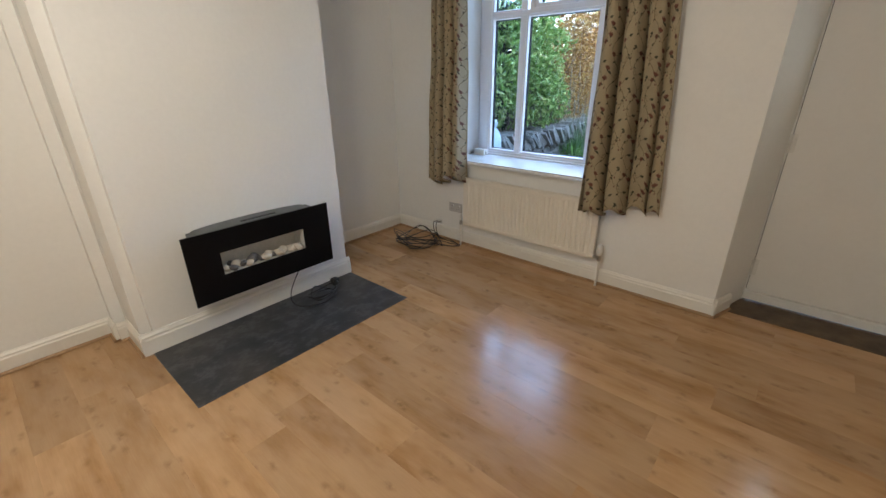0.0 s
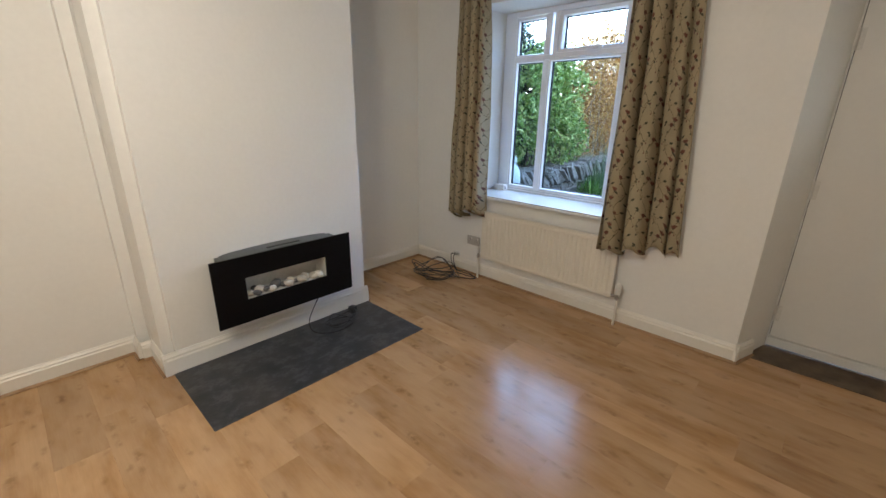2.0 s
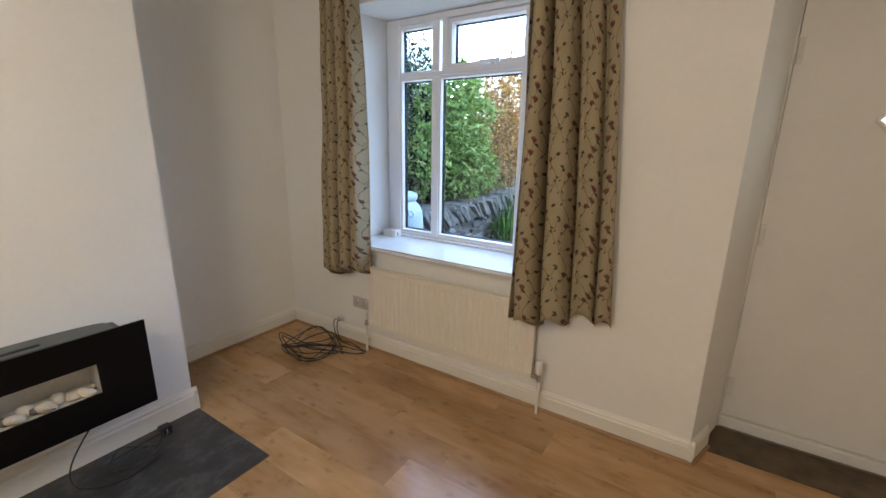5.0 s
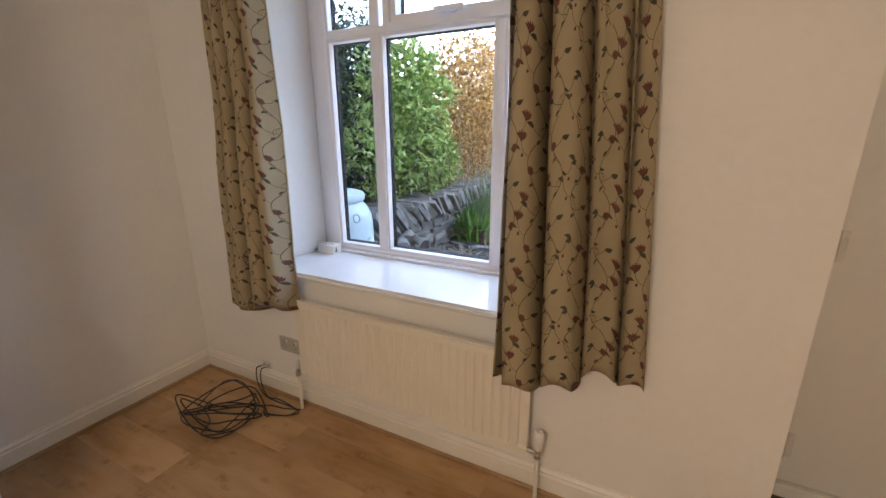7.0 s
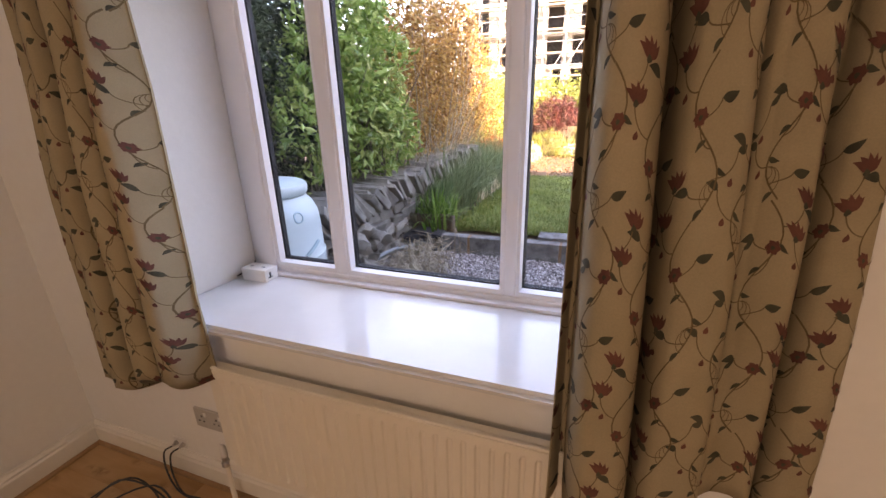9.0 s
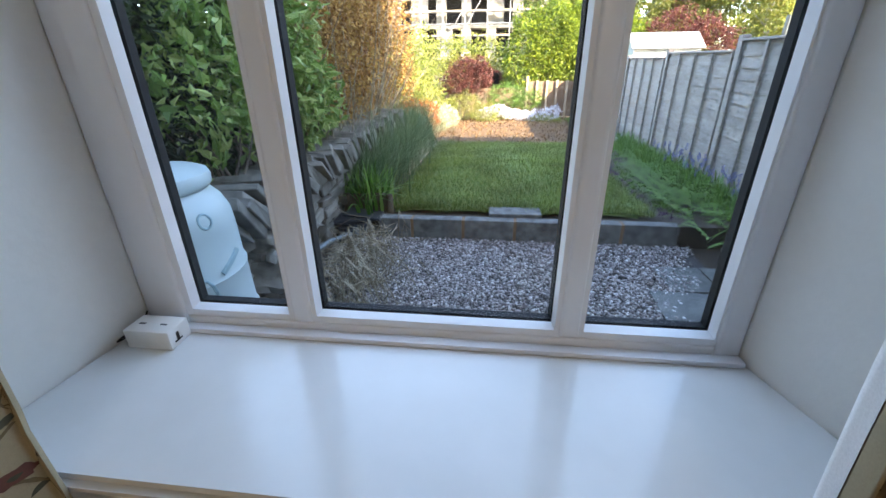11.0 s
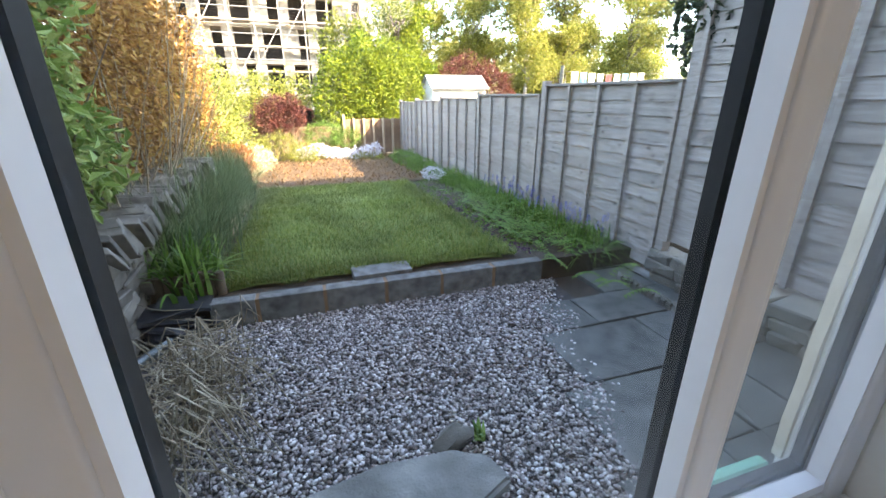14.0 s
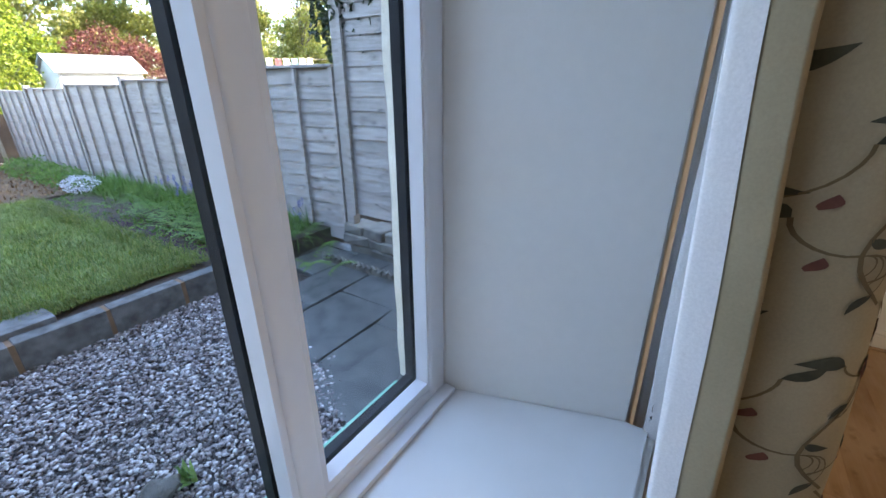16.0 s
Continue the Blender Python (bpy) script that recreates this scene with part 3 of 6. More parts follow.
RUNS = [((-0.20, YW), (XL, YW)), ((XL, YW), (XL, 1.765)), ((XL, 1.765), (-2.555, 1.765)), ((-2.555, 0.362), (-2.845, 0.362)),
        ((-2.845, 0.365), (-2.845, 0.30)), ((-2.845, 0.30), (-2.98, 0.30)), ((-2.98, 0.30), (-2.98, YB)), ((-2.98, YB), (XR, YB)),
        ((XR, YB), (XR, YW)), ((XR, YW), (0.87, YW)), ((-0.140, 3.06), (-0.20, YW))]
for k, (a, b) in enumerate(RUNS):
    va, vb = Vector(a), Vector(b)
    d = (vb - va).normalized()
    a2 = va if k in (1, 5, 6, 7, 8) else va - d * (0.02 if k in (3, 4, 0) else 0)
    b2 = vb + d * (0.02 if k in (2, 10) else 0)
    bm = bmesh.new()
    skirting(bm, a2, b2)
    tagged(part("baseboard", bm, M_GLOSS), "cream gloss painted moulded skirting board", "skirting board", "skirting boards", "structure")
    bm = bmesh.new()
    beading(bm, a2, b2)
    tagged(part("trim", bm, M_BEAD), "oak coloured floor beading along the skirting", "beading", "floor beadings", "structure")
bm = bmesh.new()
skirting(bm, (-2.555, 1.785), (-2.555, 0.342), 0.135, 0.018, 0.002)
tagged(part("baseboard", bm, M_GLOSS), "tall white moulded skirting board on the chimney breast", "skirting board", "skirting boards", "structure")

# ---------- window ----------
window = thing("window_1", "white plastic framed window with opening top light", "window", ((WX0 + WX1) / 2, 3.29, WZ0), kind="structure")
wo = Matrix.Translation(-window.location)


def wpart(name, bm, material, label="", parent=None, smooth=False):
    bm.transform(wo)
    return part(name, bm, material, parent or window, label, smooth)


FY0, FY1 = 3.252, 3.312
PX = [(-2.235, -1.985), (-1.903, -1.338), (-1.262, -0.990)]
PZ = [(0.838, 1.888), (1.955, 2.215)]
wpart("window_frame", box(cuboid(WX0 + 0.001, WX0 + 0.112, FY0, FY1, WZ0 + 0.001, WZ1 - 0.001, bevel=0.009, seg=3), WX1 - 0.055, WX1 - 0.001, FY0, FY1, WZ0 + 0.001, WZ1 - 0.001, bevel=0.009, seg=3), M_UPVC, smooth=True)
wpart("head_rail", cuboid(WX0 + 0.112, WX1 - 0.055, FY0, FY1, 2.245, WZ1 - 0.001, bevel=0.004), M_UPVC)
wpart("bottom_rail", cuboid(WX0 + 0.112, WX1 - 0.055, FY0, FY1, WZ0 + 0.001, 0.815, bevel=0.009, seg=3), M_UPVC, smooth=True)
wpart("transom", cuboid(WX0 + 0.112, WX1 - 0.055, FY0, FY1, 1.905, 1.94, bevel=0.004), M_UPVC)
for k, (a, b) in enumerate(((PX[0][1], PX[1][0]), (PX[1][1], PX[2][0]))):
    wpart("mullion", cuboid(a + 0.016, b - 0.016, FY0, FY1, 0.815, 1.905, bevel=0.009, seg=3), M_UPVC, smooth=True)
    wpart("mullion", cuboid(a + 0.016, b - 0.016, FY0, FY1, 1.94, 2.245, bevel=0.004), M_UPVC)


def bead_frame(bm, x0, x1, z0, z1, w, y0, y1):
    """Four mitred glazing beads with a sloped inner face round an opening."""
    o = [(x0 - w, z0 - w), (x1 + w, z0 - w), (x1 + w, z1 + w), (x0 - w, z1 + w)]
    i = [(x0, z0), (x1, z0), (x1, z1), (x0, z1)]
    for k in range(4):
        j = (k + 1) % 4
        q = []
        for y, s in ((y0, 0.45), (y1, 0.0)):
            for (ox, oz), (ix, iz) in ((o[k], i[k]), (o[j], i[j])):
                f = s * 0.5 if y == y0 else 0
                q.append((bm.verts.new((ox, y, oz)), bm.verts.new((ix + (ox - ix) * f, y, iz + (oz - iz) * f))))
        (a0, a1), (b0, b1), (c0, c1), (d0, d1) = q
        for f in ((a0, b0, b1, a1), (c1, d1, d0, c0), (a1, b1, d1, c1), (a0, c0, d0, b0)):
            bm.faces.new(f)
    return bm


for k, (a, b) in enumerate(PX):
    for r, (c, d) in enumerate(PZ):
        opening = k == 1 and r == 1
        x0, x1, z0, z1 = (a + 0.085, b + 0.0, c + 0.025, d - 0.008) if opening else (a, b, c, d)
        if opening:
            x0, x1 = -1.812, -1.332
            bm = bmesh.new()
            bead_frame(bm, -1.842, -1.300, 1.955, 2.238, 0.045, 3.238, 3.27)
            sash = wpart("casement", bm, M_UPVC, "opening top light sash")
            hb = box(cuboid(-1.60, -1.46, 3.205, 3.222, 1.952, 1.972, bevel=0.004, seg=2), -1.53, -1.50, 3.218, 3.243, 1.948, 1.976, bevel=0.003)
            wpart("window_handle", hb, M_UPVC, "white lever handle", sash)
            bead_frame(bm := bmesh.new(), x0, x1, z0, z1, 0.033, 3.246, 3.284)
        else:
            bead_frame(bm := bmesh.new(), x0, x1, z0, z1, 0.024, 3.258, 3.284)
        wpart("glazing_bead", bm, M_UPVC)
        g = wpart("pane", cuboid(x0 - 0.012, x1 + 0.012, 3.288, 3.292, z0 - 0.012, z1 + 0.012), M_GLASS, "clear glass")
        g.visible_shadow = False
        bm = bmesh.new()
        bead_frame(bm, x0 + 0.006, x1 - 0.006, z0 + 0.006, z1 - 0.006, 0.018, 3.2925, 3.309)
        wpart("seal", bm, M_SEAL, "black rubber seal and spacer", g)
# narrow ledge strip below the bottom rail, and the outer sill
wpart("sill_strip", cuboid(WX0 + 0.002, WX1 - 0.002, 3.222, 3.2515, 0.7855, 0.798, bevel=0.004, seg=2), M_UPVC)
wpart("outer_sill", cuboid(-2.30, -0.956, 3.3475, 3.374, 0.71, 0.776, bevel=0.006), M_GREEN, "flaking mint green painted outer sill")
for x0, x1 in ((-2.325, -2.300), (-0.962, -0.935)):
    bm = cuboid(x0, x1, 3.336, 3.3535, 0.80, 2.285)
    bmesh.ops.subdivide_edges(bm, edges=[e for e in bm.edges if abs(e.verts[0].co.z - e.verts[1].co.z) > 1], cuts=50)
    for v in bm.verts:
        v.co.x += 0.008 * noise.noise(v.co * 9)
    wpart("outer_jamb", bm, M_RENDER, "rough cream rendered outer jamb")
bm = bmesh.new()
prism(bm, [(-2.405, 2.822), (-0.815, 2.822), (-0.815, 2.885), (WX1 - 0.002, 3.25), (WX0 + 0.002, 3.25), (-2.405, 2.885)], 0.7485, 0.785)
front = [e for e in bm.edges if all(v.co.y < 2.83 for v in e.verts) and abs(e.verts[0].co.z - e.verts[1].co.z) < 0.001]
bmesh.ops.bevel(bm, geom=front, offset=0.014, segments=4, affect="EDGES")
tagged(part("window_sill", bm, M_SILL, None, "", True), "deep glossy white painted window board", "window sill", kind="structure")

# ---------- front door ----------
door = thing("door_1", "closed plain off-white door with a diamond pane", "door", (DX0, 3.30, 0), kind="structure")
do = Matrix.Translation(-door.location)


def dpart(name, bm, material, label="", smooth=False, parent=None):
    bm.transform(do)
    return part(name, bm, material, parent or door, label, smooth)


cx, cz, dr = 0.355, 1.594, 0.115
outer = [(DX0 + 0.014, 0.075), (DX1 - 0.008, 0.075), (DX1 - 0.008, DZ - 0.012), (DX0 + 0.014, DZ - 0.012)]
inner = [(cx, cz - dr), (cx + dr, cz), (cx, cz + dr), (cx - dr, cz)]
bm = bmesh.new()
ring = {}
for y in (3.290, 3.330):
    ring[y] = ([bm.verts.new((x, y, z)) for x, z in outer], [bm.verts.new((x, y, z)) for x, z in inner])
for y in (3.290, 3.330):
    o, i = ring[y]
    for k in range(4):
        bm.faces.new((o[k], o[(k + 1) % 4], i[k]))
        bm.faces.new((o[(k + 1) % 4], i[(k + 1) % 4], i[k]))
for k in range(4):
    j = (k + 1) % 4
    bm.faces.new((ring[3.290][0][k], ring[3.330][0][k], ring[3.330][0][j], ring[3.290][0][j]))
    bm.faces.new((ring[3.290][1][k], ring[3.290][1][j], ring[3.330][1][j], ring[3.330][1][k]))
bmesh.ops.recalc_face_normals(bm, faces=bm.faces)
dpart("leaf", bm, M_DOOR)
bm = bmesh.new()
for k in range(4):
    (xa, za), (xb, zb) = inner[k], inner[(k + 1) % 4]
    sweep(bm, [(xa, 3.288, za), (xb, 3.288, zb)], 0.011, 6)
dpart("bead", bm, M_DOOR)
bm = bmesh.new()
lo = [bm.verts.new((x, 3.306, z)) for x, z in inner]
hi = [bm.verts.new((x, 3.312, z)) for x, z in inner]
bm.faces.new(lo)
bm.faces.new(hi[::-1])
dpart("pane", bm, M_DIAMOND, "obscure diamond glass, glowing in place of daylight")
dpart("weather_bar", cuboid(DX0 + 0.004, DX1, 3.262, 3.325, 0.012, 0.070, bevel=0.005), M_DOOR, "painted bottom rail")
dpart("frame", box(box(cuboid(DX0 + 0.0005, DX0 + 0.010, 3.275, 3.36, 0, DZ - 0.002), DX1 - 0.004, DX1 - 0.0005, 3.275, 3.36, 0, DZ - 0.002), DX0 + 0.011, DX1 - 0.005, 3.275, 3.36, DZ - 0.009, DZ + 0.008), M_DOOR)
# dark sheet behind the leaf puts the gap's shade into colour
dpart("gap", cuboid(DX0 + 0.0105, DX1 - 0.005, 3.334, 3.338, 0.01, DZ - 0.010), M_GAP, "dark backing sheet, painted shade in the gap round the leaf")
for z in (1.885, 1.065, 0.245):
    bm = sweep(bmesh.new(), [(DX0 + 0.008, 3.279, z - 0.055), (DX0 + 0.008, 3.279, z + 0.055)], 0.0085, 10)
    box(bm, DX0 + 0.009, DX0 + 0.040, 3.286, 3.2895, z - 0.055, z + 0.055)
    box(bm, DX0 - 0.022, DX0 + 0.006, 3.262, 3.271, z - 0.055, z + 0.055)
    dpart("hinge", bm, M_HARDWARE, "painted steel butt hinge", True)
bm = cuboid(-0.138, 0.818, 3.012, 3.262, -0.03, 0.006, bevel=0.003)
tagged(part("threshold", bm, M_THRESH), "dark worn stone threshold below the door", "threshold", kind="structure")

# ---------- hearth ----------
bm = cuboid(-2.54, -1.89, 0.383, 1.778, -0.03, 0.005, bevel=0.002)
tagged(part("hearth", bm, M_SLATE), "flush dark grey slate hearth slab", "hearth", kind="structure")

# ---------- electric wall fire ----------
fire = thing("electric_fire", "black glass wall-hung electric fire with pebbles", "fireplace", (-2.46, 1.085, 0.24))
fo = Matrix.Translation(-fire.location)


def fpart(name, bm, material, label="", smooth=False):
    bm.transform(fo)
    return part(name, bm, material, fire, label, smooth)


def ring_panel(y0, y1, z0, z1, a0, a1, c0, c1, x0, x1):
    """Flat panel in a y-z plane with a rectangular hole."""
    bm = bmesh.new()
    box(bm, x0, x1, y0, y1, z0, c0)
    box(bm, x0, x1, y0, y1, c1, z1)
    box(bm, x0, x1, y0, a0, c0, c1)
    box(bm, x0, x1, a1, y1, c0, c1)
    return bm


fpart("front_panel", ring_panel(0.625, 1.545, 0.243, 0.663, 0.806, 1.347, 0.388, 0.528, -2.412, -2.402), M_BLACKGLASS)
bm = ring_panel(0.70, 1.47, 0.27, 0.64, 0.800, 1.353, 0.382, 0.534, -2.5545, -2.413)
fpart("casing", bm, M_FIREBODY, "grey steel back casing")
bm = bmesh.new()
arc = [(1.085 + 0.36 * math.cos(a), 0.643 + 0.020 * math.sin(a)) for a in [math.pi * k / 16 for k in range(17)]]
lo = [bm.verts.new((-2.5545, y, z)) for y, z in arc]
hi = [bm.verts.new((-2.42, y, z)) for y, z in arc]
for k in range(16):
    bm.faces.new((lo[k], lo[k + 1], hi[k + 1], hi[k]))
bm.faces.new(lo[::-1])
bm.faces.new(hi)
fpart("top_cover", bm, M_FIREBODY, "arched grey vent cover")
fpart("vent", cuboid(-2.475, -2.455, 0.98, 1.20, 0.661, 0.6650), M_BLACKGLASS, "black vent slot")
bm = bmesh.new()
box(bm, -2.552, -2.548, 0.80, 1.353, 0.382, 0.534)
box(bm, -2.548, -2.413, 0.8005, 0.8045, 0.3825, 0.5335)
box(bm, -2.548, -2.413, 1.3485, 1.3525, 0.3825, 0.5335)
box(bm, -2.548, -2.413, 0.805, 1.348, 0.3825, 0.388)
box(bm, -2.548, -2.413, 0.805, 1.348, 0.529, 0.533)
fpart("lining", bm, M_FIREWHITE, "cream white inner lining")
PEB = [(0.835, 0, 0.024), (0.872, 1, 0.026), (0.905, 0, 0.030), (0.94, 1, 0.026), (0.968, 0, 0.024), (1.005, 1, 0.036), (1.05, 1, 0.024), (1.075, 0, 0.030), (1.115, 0, 0.028), (1.14, 1, 0.022), (1.17, 0, 0.032), (1.215, 0, 0.030), (1.258, 0, 0.026), (1.30, 0, 0.030), (0.89, 1, 0.022), (1.02, 0, 0.022), (1.33, 0, 0.018)]
for k, (y, dark, r) in enumerate(PEB):
    bm = rock(bmesh.new(), (-2.462 + 0.022 * math.sin(k * 2.1) + (0.02 if k < 14 else -0.03), y, 0.388 + r * 0.72), (r * 0.95, r * 1.15, r * 0.75), 0.12, 2)
    fpart("pebble", bm, M_PEBDARK if dark else M_PEBPALE, "dark grey pebble" if dark else "pale pebble", True)

# the fire's flex and plug, resting on the hearth
flex = thing("power_flex", "black flex with a plug, coiled on the hearth", "cable", (-2.30, 1.40, 0.005))
xo = Matrix.Translation(-flex.location)


def curve_points(ctrl, n=10):
    """Catmull-Rom through control points."""
    P = [Vector(c) for c in ctrl]
    P = [P[0]] + P + [P[-1]]
    out = []
    for i in range(1, len(P) - 2):
        for k in range(n):
            t = k / n
            a, b, c, d = P[i - 1], P[i], P[i + 1], P[i + 2]
            out.append(0.5 * ((2 * b) + (c - a) * t + (2 * a - 5 * b + 4 * c - d) * t * t + (3 * b - a - 3 * c + d) * t ** 3))
    out.append(P[-2])
    return out


loop = [(-2.47, 1.345, 0.262), (-2.45, 1.30, 0.235), (-2.43, 1.235, 0.165), (-2.42, 1.195, 0.10), (-2.40, 1.185, 0.045), (-2.36, 1.205, 0.016), (-2.31, 1.26, 0.010), (-2.28, 1.33, 0.010), (-2.29, 1.42, 0.011)]
random.seed(11)
for k in range(17):
    a = 0.8 + k * 1.2
    loop.append((-2.365 + (0.062 + random.uniform(-0.025, 0.03)) * math.cos(a), 1.415 + (0.088 + random.uniform(-0.035, 0.04)) * math.sin(a), 0.012 + 0.0022 * k + (0.05 if k in (6, 13) else 0)))
loop += [(-2.33, 1.50, 0.05), (-2.37, 1.545, 0.06), (-2.43, 1.57, 0.045)]
bm = sweep(bmesh.new(), curve_points(loop, 8), 0.0036, 6)
bm.transform(xo)
part("flex", bm, M_CABLE, flex, "", True)
bm = cuboid(-2.482, -2.432, 1.545, 1.597, 0.006, 0.056, bevel=0.012, seg=2)
box(bm, -2.432, -2.412, 1.566, 1.574, 0.026, 0.032, bevel=0.001)
bm.transform(xo)
part("plug", bm, M_CABLE, flex, "black three pin plug", True)

# ---------- radiator ----------
rad = thing("radiator", "cream panel radiator below the window", "radiator", (-1.585, 2.83, 0.205))
ro = Matrix.Translation(-rad.location)


def rpart(name, bm, material, label="", smooth=False, parent=None):
    bm.transform(ro)
    return part(name, bm, material, parent or rad, label, smooth)


RX0, RX1, RZ0, RZ1 = -2.195, -0.985, 0.205, 0.645
bm = bmesh.new()
nfl = 30
step = (RX1 - RX0 - 0.06) / nfl
prof = [(RX0, 2.808)]
for k in range(nfl):
    x = RX0 + 0.03 + k * step
    prof += [(x + step * 0.06, 2.808), (x + step * 0.20, 2.8025), (x + step * 0.76, 2.8025), (x + step * 0.90, 2.808)]
prof += [(RX1, 2.808)]
zs = [(RZ0, 0.012, 0), (RZ0 + 0.006, 0.0, 0), (RZ0 + 0.032, 0.0, 0), (RZ0 + 0.046, 0.0, 1), (RZ1 - 0.046, 0.0, 1), (RZ1 - 0.030, 0.0, 0), (RZ1 - 0.006, 0.0, 0), (RZ1, 0.012, 0)]
rows = []
for z, back, flute in zs:
    rows.append([bm.verts.new((x, (y if flute else 2.802) + back, z)) for x, y in prof])
for a, b in zip(rows, rows[1:]):
    for k in range(len(prof) - 1):
        bm.faces.new((a[k], a[k + 1], b[k + 1], b[k]))
box(bm, RX0 + 0.002, RX1 - 0.002, 2.8145, 2.845, RZ0 + 0.001, RZ1 - 0.001, bevel=0.004)
rpart("panel", bm, M_RAD)
rpart("top_seam", cuboid(RX0 + 0.01, RX1 - 0.01, 2.800, 2.812, RZ1 - 0.001, RZ1 + 0.006, bevel=0.002), M_RAD)
for x in (RX0 + 0.2, RX1 - 0.2):
    rpart("bracket", cuboid(x - 0.02, x + 0.02, 2.844, 2.8795, 0.30, 0.55), M_RAD)
for sx, x, top in ((1, -0.942, 0.33), (-1, -2.228, 0.30)):
    bm = lathe(bmesh.new(), [(0.011, 0.202), (0.015, 0.206), (0.015, 0.222), (0.011, 0.226), (0.011, 0.246)], (x, 2.815, 0), 14)
    sweep(bm, [(x, 2.815, 0.226), (x - sx * 0.046, 2.818, 0.226)], 0.010, 10)
    v = rpart("valve", bm, M_CHROME, "chrome radiator valve", True)
    if sx > 0:
        cap = lathe(bmesh.new(), [(0.016, 0.247), (0.019, 0.252), (0.021, 0.30), (0.019, 0.322), (0.012, 0.330)], (x, 2.815, 0), 18)
    else:
        cap = lathe(bmesh.new(), [(0.011, 0.247), (0.012, 0.25), (0.011, 0.285), (0.006, 0.30)], (x, 2.815, 0), 14)
    rpart("valve_cap", cap, M_PLASTIC, "white plastic valve cap", True, v)
    rpart("pipe", sweep(bmesh.new(), [(x, 2.815, 0.0), (x, 2.815, 0.203)], 0.0085, 10), M_GLOSS, "white painted pipe", True)

# ---------- wall socket and aerial plate ----------
sock = thing("wall_socket", "white double wall socket", "socket", (-2.338, YW, 0.328))
part("plate", cuboid(-0.073, 0.073, -0.010, -0.0005, -0.043, 0.043, bevel=0.004, seg=2), M_SOCKET, sock)
for x in (-0.036, 0.036):
    part("rocker_switch", cuboid(x + 0.012, x + 0.024, -0.0125, -0.0102, 0.012, 0.030, bevel=0.001), M_PLASTIC, sock)
    # dark pads on the plate stand in for the unlit pin holes
    part("socket_hole", cuboid(x - 0.004, x + 0.003, -0.0112, -0.0101, 0.006, 0.013), M_DARKPRINT, sock)
    for dx in (-0.014, 0.008):
        part("socket_hole", cuboid(x + dx - 0.004, x + dx + 0.003, -0.0112, -0.0101, -0.014, -0.009), M_DARKPRINT, sock)
aer = thing("aerial_outlet", "small white twin aerial outlet above the skirting", "socket", (-2.548, 2.861, 0.150))
bm = bmesh.new()
for dx in (-0.018, 0.018):
    m = lathe(bmesh.new(), [(0.009, 0), (0.010, 0.002), (0.010, 0.012), (0.006, 0.014), (0.006, 0.022)], (0, 0, 0), 12)
    m.transform(pose(dx, 0.016, 0.0, 90, 0, 0))
    part("connector", m, M_CHROME, aer, "metal screw connector", True)
part("plate", cuboid(-0.036, 0.036, 0.0125, 0.0185, -0.020, 0.024, bevel=0.003, seg=2), M_PLASTIC, aer)

# ---------- coiled black cables in the corner ----------
random.seed(5)
for c in range(2):
    coil = thing("aerial_cable", "long black aerial cable coiled on the floor", "cable", (-2.45, 2.65, 0.0), "aerial cables")
    ctrl = [(-2.566 + 0.036 * c, 2.85, 0.150), (-2.565 + 0.036 * c, 2.815, 0.150), (-2.535 + 0.03 * c, 2.79, 0.085), (-2.46 + 0.02 * c, 2.77, 0.035), (-2.34, 2.765, 0.030 + 0.02 * c), (-2.245, 2.775, 0.022), (-2.205 - 0.02 * c, 2.765, 0.012), (-2.25, 2.72, 0.010), (-2.36, 2.68, 0.011)]
    for k in range(22):
        a = 0.25 + k * 1.02 + c * 0.7
        rx = 0.205 + 0.06 * math.sin(k * 0.9 + c) + random.uniform(-0.03, 0.03)
        ry = 0.095 + 0.05 * math.sin(k * 0.41 + 2 * c) + random.uniform(-0.02, 0.02)
        if k % 7 == 3:
            rx, ry = rx * 0.45, ry * 1.5
        lx, ly_ = rx * math.cos(a), ry * math.sin(a)
        ctrl.append((-2.505 + lx * 0.86 - ly_ * 0.5, 2.575 + lx * 0.42 + ly_ * 0.86, 0.006 + 0.0022 * k + 0.105 * max(0, math.sin(a * 1.3 + c * 2)) ** 5))
    if c:
        ctrl += [(-2.42, 2.70, 0.03), (-2.30, 2.755, 0.014), (-2.215, 2.79, 0.012)]
    bm = sweep(bmesh.new(), [p + Vector((2.45, -2.65, 0)) for p in curve_points(ctrl, 7)], 0.0036, 6)
    part("cable", bm, M_CABLE, coil, "", True)

# ---------- curtain pole and curtains ----------
PY, PZP = 2.808, 2.400
pole = thing("curtain_pole", "reddish wooden curtain pole with rings and finials", "curtain pole", (-1.55, PY, PZP))
po = Matrix.Translation(-pole.location)


def ppart(name, bm, material, label="", smooth=True):
    bm.transform(po)
    return part(name, bm, material, pole, label, smooth)


ppart("rod", sweep(bmesh.new(), [(-2.58, PY, PZP), (-0.50, PY, PZP)], 0.014, 16), M_POLE)
for x, s in ((-2.58, -1), (-0.50, 1)):
    m = lathe(bmesh.new(), [(0.014, 0), (0.019, 0.003), (0.019, 0.010), (0.013, 0.014), (0.021, 0.026), (0.023, 0.038), (0.017, 0.052), (0.006, 0.060)], (0, 0, 0), 16)
    m.transform(pose(x, PY, PZP, 0, 90 * s, 0))
    ppart("finial", m, M_POLE, "turned wooden finial")
